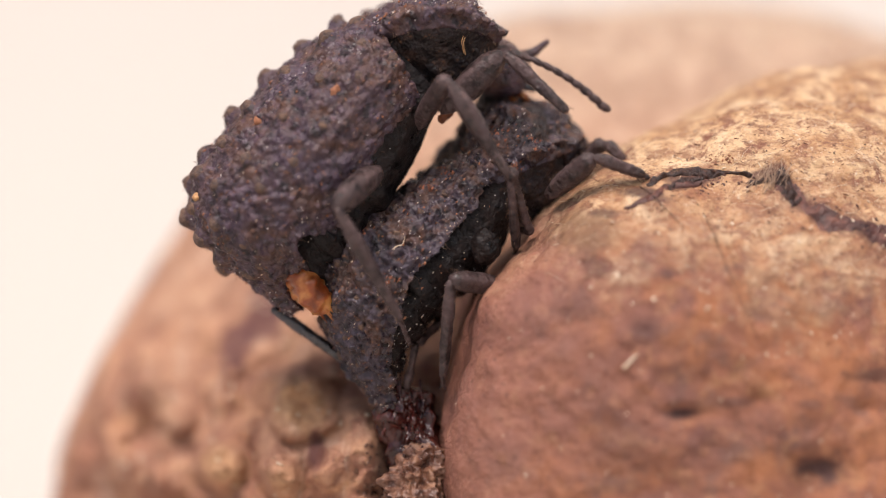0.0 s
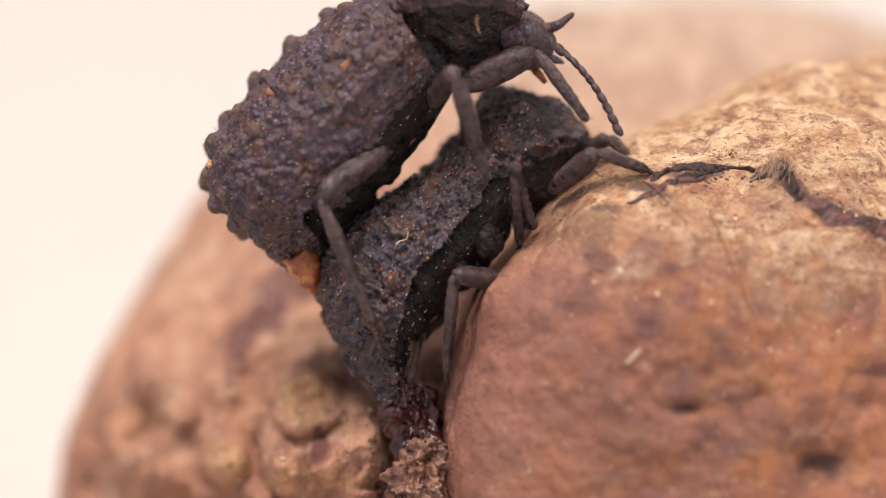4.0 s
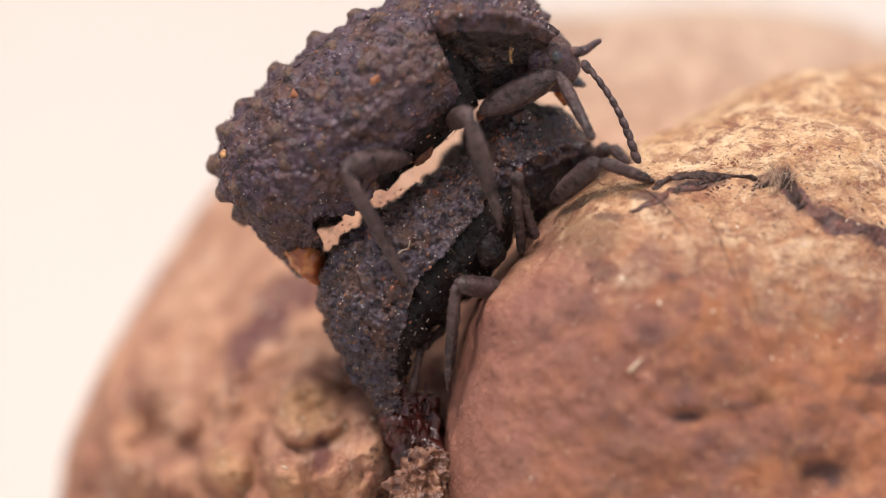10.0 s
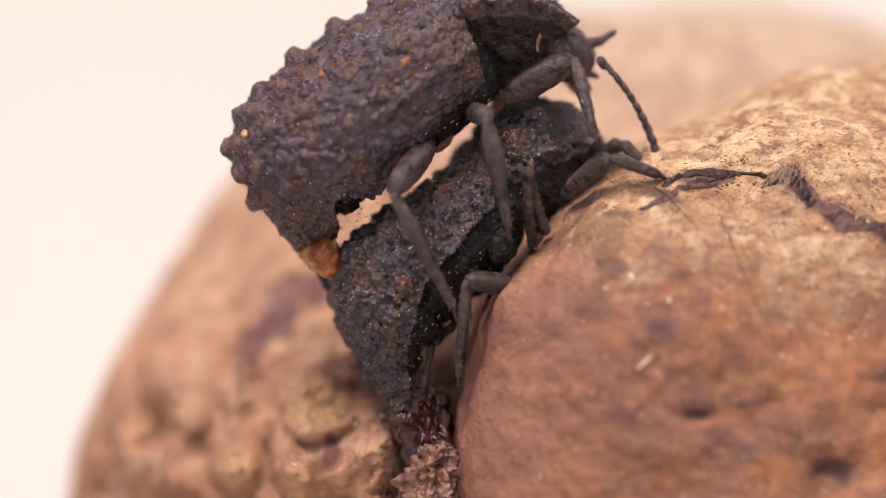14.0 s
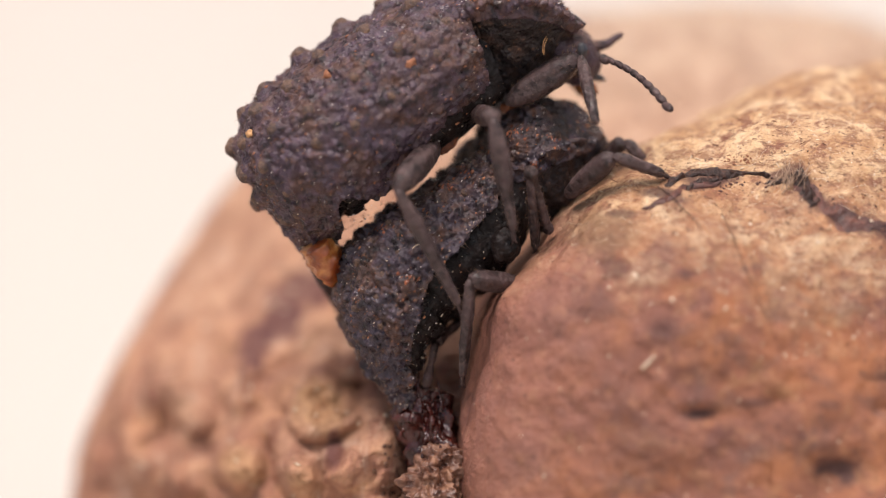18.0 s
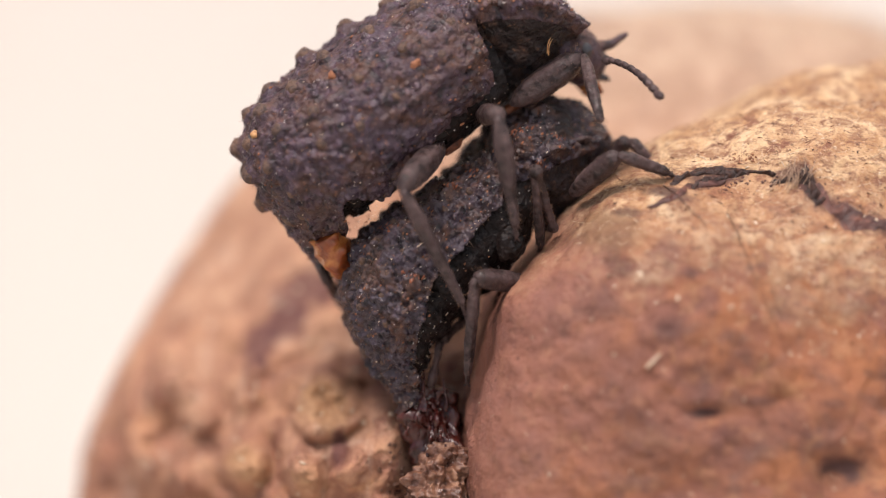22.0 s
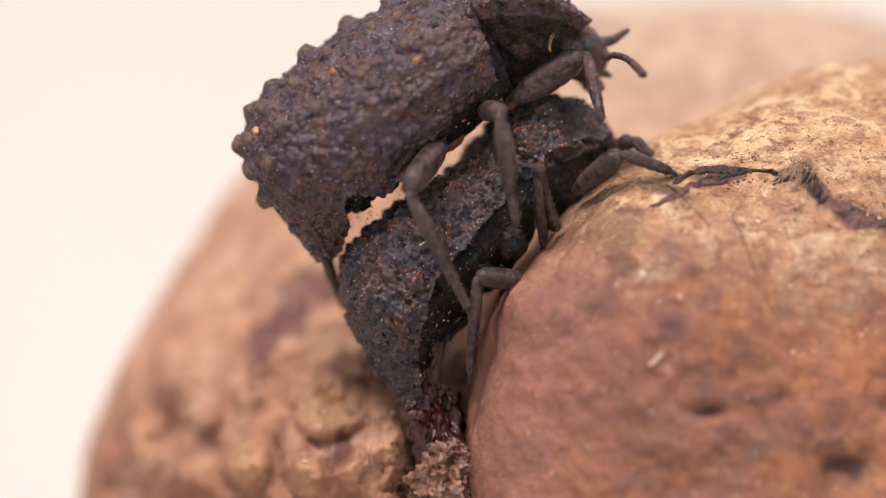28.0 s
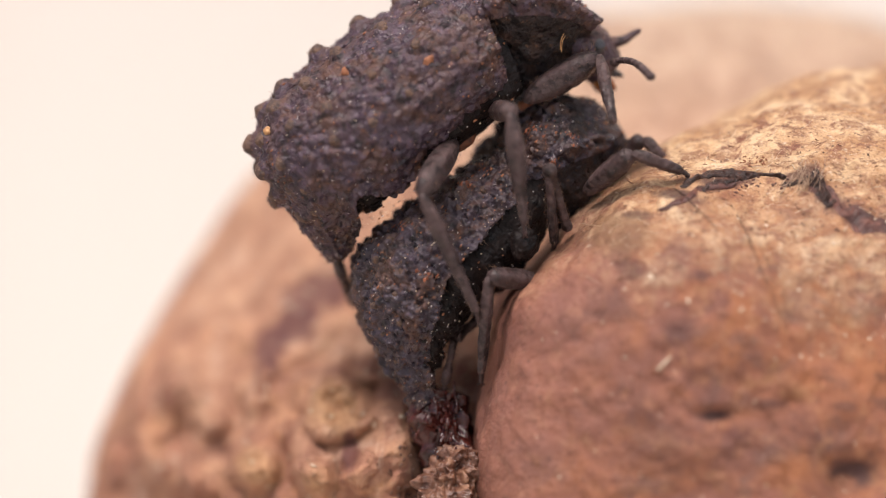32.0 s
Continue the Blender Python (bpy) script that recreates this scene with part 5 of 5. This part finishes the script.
def flecks(count, box, seed):
    """Flat scales of skin, longer than wide, that lie along the slope."""
    rng = np.random.default_rng(seed)
    out = []
    for q in range(count):
        w = fibre("front", rng.uniform(box[0], box[1]), rng.uniform(box[2], box[3]) , rng.uniform(0.04, 0.13), rng.normal(-0.15, 0.5), 0.0, rng.uniform(0.006, 0.015), rng, 0.5)
        if w:
            out.append(w)
    return out


tagged(part("brown_scale", mesh_of("brown_scale", *merged(flecks(210, (2.0, 9.6, -0.8, 3.2), 921)), M_FLECK), fungus, "small brown scales on the straw-coloured skin"), kind="stuff")
tagged(part("pale_scale", mesh_of("pale_scale", *merged(flecks(36, (2.0, 9.6, -0.8, 2.2), 922)), M_PALE), fungus, "small pale scales on the skin"), kind="stuff")
# the pale flake on the face
w = fibre("front", 3.54, -2.34, 0.38, 0.75, 0.01, 0.038, rng_, 0.1)
part("skin_flake", mesh_of("skin_flake", *w, M_PALE), fungus, "pale loose flake of skin")


def wet_crease():
    """Dark red resin under the ridden beetle's tail, and lumpy tissue down the crease."""
    rng = np.random.default_rng(930)
    line = curve_at(np.array([(-1.0, 0.05, -2.50), (-0.88, 0.05, -2.80), (-0.66, 0.05, -3.15), (-0.58, 0.02, -3.50), (-0.54, 0.05, -3.90), (-0.5, 0.1, -4.35)]), np.linspace(0, 1, 120))
    rad = curve_at(np.array([0.05, 0.17, 0.38, 0.47, 0.48, 0.34])[:, None], np.linspace(0, 1, 120))[:, 0]
    v, f = tube(line + (0, 0, BASE), rad, 120)
    o = np.stack([v[:, 0] + 0.6, 0.7 * (v[:, 1] - 0.05), 0 * v[:, 0]], -1)
    v = v + o * (0.95 * rough(v * (1, 1, 0.42), 0.34, 3, 931) + 0.30 * rough(v * (1, 1, 0.35), 0.13, 2, 932))[:, None]
    pool = part("wet_resin", mesh_of("wet_resin", v, f, M_RESIN), fungus, "wet dark red resin in the crease")
    for q in range(16):
        s = rng.uniform(0.015, 0.045)
        o = np.array((rng.uniform(-1.25, -0.3), -0.6, rng.uniform(-4.2, -3.1) + BASE))
        part("resin_drop", mesh_of("resin_drop", *ball(o, (s, s, s * rng.uniform(0.9, 2.2)), 12, 16), M_RESIN), pool)
    line = curve_at(np.array([(-0.3, 0.05, -3.9), (-0.42, -0.35, -4.45), (-0.6, -0.5, -5.4), (-0.8, -0.2, -8.0)]), np.linspace(0, 1, 220))
    rad = curve_at(np.array([0.25, 0.5, 0.62, 0.7])[:, None], np.linspace(0, 1, 220))[:, 0]
    v, f = tube(line + (0, 0, BASE), rad, 140, 0.08, 933)
    o = np.stack([v[:, 0] + 0.55, v[:, 1] + 0.3, 0 * v[:, 0]], -1)
    v = v + o * (0.42 * rough(v * (1, 1, 0.5), 0.34, 3, 934) + 0.12 * rough(v * (1, 1, 0.6), 0.12, 2, 935))[:, None]
    part("crease_tissue", mesh_of("crease_tissue", v, f, M_CREASE), fungus, "lumpy brown tissue in the crease")
    drops = []
    for q in range(60):
        x, z = rng.normal(-1.1, 0.3), rng.uniform(-5.2, -3.9)
        w = stuck("back", x, z, tuple(rng.uniform(0.02, 0.06) * k for k in (1.3, 1.0, 0.8)), rng, 0.2)
        if w:
            drops.append(w)
    # strands of resin up to the beetle's tail
    strands = []
    for q in range(6):
        o = np.array((-0.98 + rng.uniform(0, 0.6), -0.15 + 0.12 * rng.normal(), -3.30 + BASE))
        top = o + (rng.uniform(-0.16, 0.02), 0.1, rng.uniform(0.3, 0.9))
        strands.append(tube(curve_at(np.array([o, o * 0.75 + top * 0.25 + (0.03, -0.03, 0), o * 0.4 + top * 0.6, top]), np.linspace(0, 1, 14)), np.linspace(rng.uniform(0.05, 0.11), 0.010, 14), 9, 0.02, 940 + q))
    tagged(part("resin_strand", mesh_of("resin_strand", *merged(strands), M_RESIN), fungus, "wet strands of resin drawn up to the tail"), kind="stuff")
    beads = [w for w in (stuck("back", rng.normal(-1.0, 0.2), rng.uniform(-5.2, -4.0), tuple(rng.uniform(0.02, 0.055) * k for k in (1.2, 1.0, 0.9)), rng, 0.2) for q in range(60)) if w]
    tagged(part("resin_bead", mesh_of("resin_bead", *merged(beads), M_RESIN), fungus, "small dark red beads of resin"), kind="stuff")
    tagged(part("resin_spatter", mesh_of("resin_spatter", *merged(drops), M_CREASE), fungus, "small wet beads beside the crease"), kind="stuff")


wet_crease()


# dirt on the beetles, and pale grains that stand in for glints
def dirt(root, count, seed, mat, label, sizes):
    rng = np.random.default_rng(seed)
    cases = [o for o in root.children if o.name.startswith(("elytron", "pronotum", "abdomen"))]
    out = []
    for q in range(count):
        o = cases[rng.integers(len(cases))]
        me = o.data
        p = me.polygons[int(rng.integers(len(me.polygons)))]
        c = np.array(o.matrix_basis @ p.center) / MM
        s = rng.uniform(*sizes)
        v, f = ball((0, 0, 0), (s * rng.uniform(0.8, 1.6), s, s * 0.8), 5, 7)
        out.append((v * (1 + 0.3 * rng.uniform(-1, 1, (len(v), 1))) + c, f))
    tagged(part("shell_grit_glint", mesh_of("shell_grit_glint", *merged(out), mat), root, label), kind="stuff")


def fuzz(root, count, seed):
    """Short brown bristles that stand off the shell."""
    rng = np.random.default_rng(seed)
    for case in [o for o in root.children if o.name.startswith(("elytron", "pronotum"))]:
        out, polys = [], case.data.polygons
        for q in rng.integers(0, len(polys), count):
            c, d = np.array(polys[int(q)].center) / MM, np.array(polys[int(q)].normal) + rng.normal(0, 0.35, 3)
            h = rng.uniform(0.05, 0.13)
            out.append(tube(np.array([c - d * 0.01, c + d * h * 0.6, c + d * h + (0, 0, -0.25 * h)]), (0.0055, 0.004, 0.0015), 4))
        tagged(part("shell_bristle", mesh_of("shell_bristle", *merged(out), M_HAIR), case, "short brown bristles"), kind="stuff")


for root_, s_ in ((upper, 951), (lower, 961)):
    fuzz(root_, 500, s_ + 5)
    dirt(root_, 620, s_, M_RUST, "rusty crumbs stuck to the shell", (0.010, 0.034))
    # pale and shiny grains imitate the cuticle's specular glints
    dirt(root_, 800, s_ + 1, M_PALE, "pale crumbs on the shell that stand in for glints", (0.006, 0.018))
    dirt(root_, 900, s_ + 2, M_GLINT, "pale shiny grains added as glints on the shell", (0.007, 0.019))


def smear(x, z, count, spread, seed):
    """Crumbs of orange rot caked on the ridden beetle about x, z of the plan."""
    rng = np.random.default_rng(seed)
    back = L_PLACE.inverted()
    way = (back.to_3x3() @ Vector((0, 1, 0))).normalized()
    out = []
    for q in range(count):
        a = back @ Vector(((x + rng.normal(0, spread)) * MM, -0.02, (z + rng.normal(0, spread * 0.7) + BASE) * MM))
        best = None
        for case in [o for o in lower.children if o.name.startswith(("elytron", "pronotum"))]:
            inv = case.matrix_basis.inverted()
            hit = case.ray_cast(inv @ a, (inv.to_3x3() @ way).normalized())
            if hit[0]:
                c = case.matrix_basis @ hit[1]
                if best is None or (c - a).length < (best - a).length:
                    best = c + way * 0.006 * MM
        if best:
            r = rng.uniform(0.008, 0.040) * rng.uniform(0.5, 1)
            v, f = ball((0, 0, 0), (r * rng.uniform(0.8, 2.2), r * 0.7, r * rng.uniform(0.5, 1.2)), 6, 8)
            out.append((v * (1 + 0.3 * rng.uniform(-1, 1, (len(v), 1))) + np.array(best) / MM, f))
    if out:
        tagged(part("rot_smear", mesh_of("rot_smear", *merged(out), M_ORANGE), lower, "orange crumbs of rot caked on the shell"), kind="stuff")


for q, (x_, z_, n_, w_) in enumerate(((1.15, 2.30, 34, 0.14), (-0.34, 1.23, 22, 0.10), (0.29, 2.05, 16, 0.06), (-1.6, 0.38, 20, 0.11), (1.44, 1.69, 16, 0.07), (1.85, 2.2, 20, 0.10), (0.1, 1.55, 12, 0.08), (-1.1, -0.6, 14, 0.12))):
    smear(x_, z_, n_, w_, 970 + q)


def pale_thread():
    """A pale curled hair that lies on the ridden beetle's wing case."""
    case = next(o for o in lower.children if o.name.startswith("elytron"))
    back = L_PLACE.inverted()
    pts = []
    for x, z in ((-1.00, -0.02), (-0.93, 0.04), (-0.86, 0.08), (-0.80, 0.14), (-0.78, 0.24)):
        a = back @ Vector((x * MM, -0.02, (z + BASE) * MM))
        hit = case.ray_cast(a, (back.to_3x3() @ Vector((0, 1, 0))).normalized())
        if hit[0]:
            pts.append(np.array(hit[1] + hit[2] * 0.03 * MM) / MM)
    if len(pts) > 2:
        part("pale_thread", mesh_of("pale_thread", *tube(curve_at(np.array(pts), np.linspace(0, 1, 20)), np.linspace(0.012, 0.006, 20), 6), M_PALE), lower, "pale curled hair stuck to the wing case")


pale_thread()


motions()
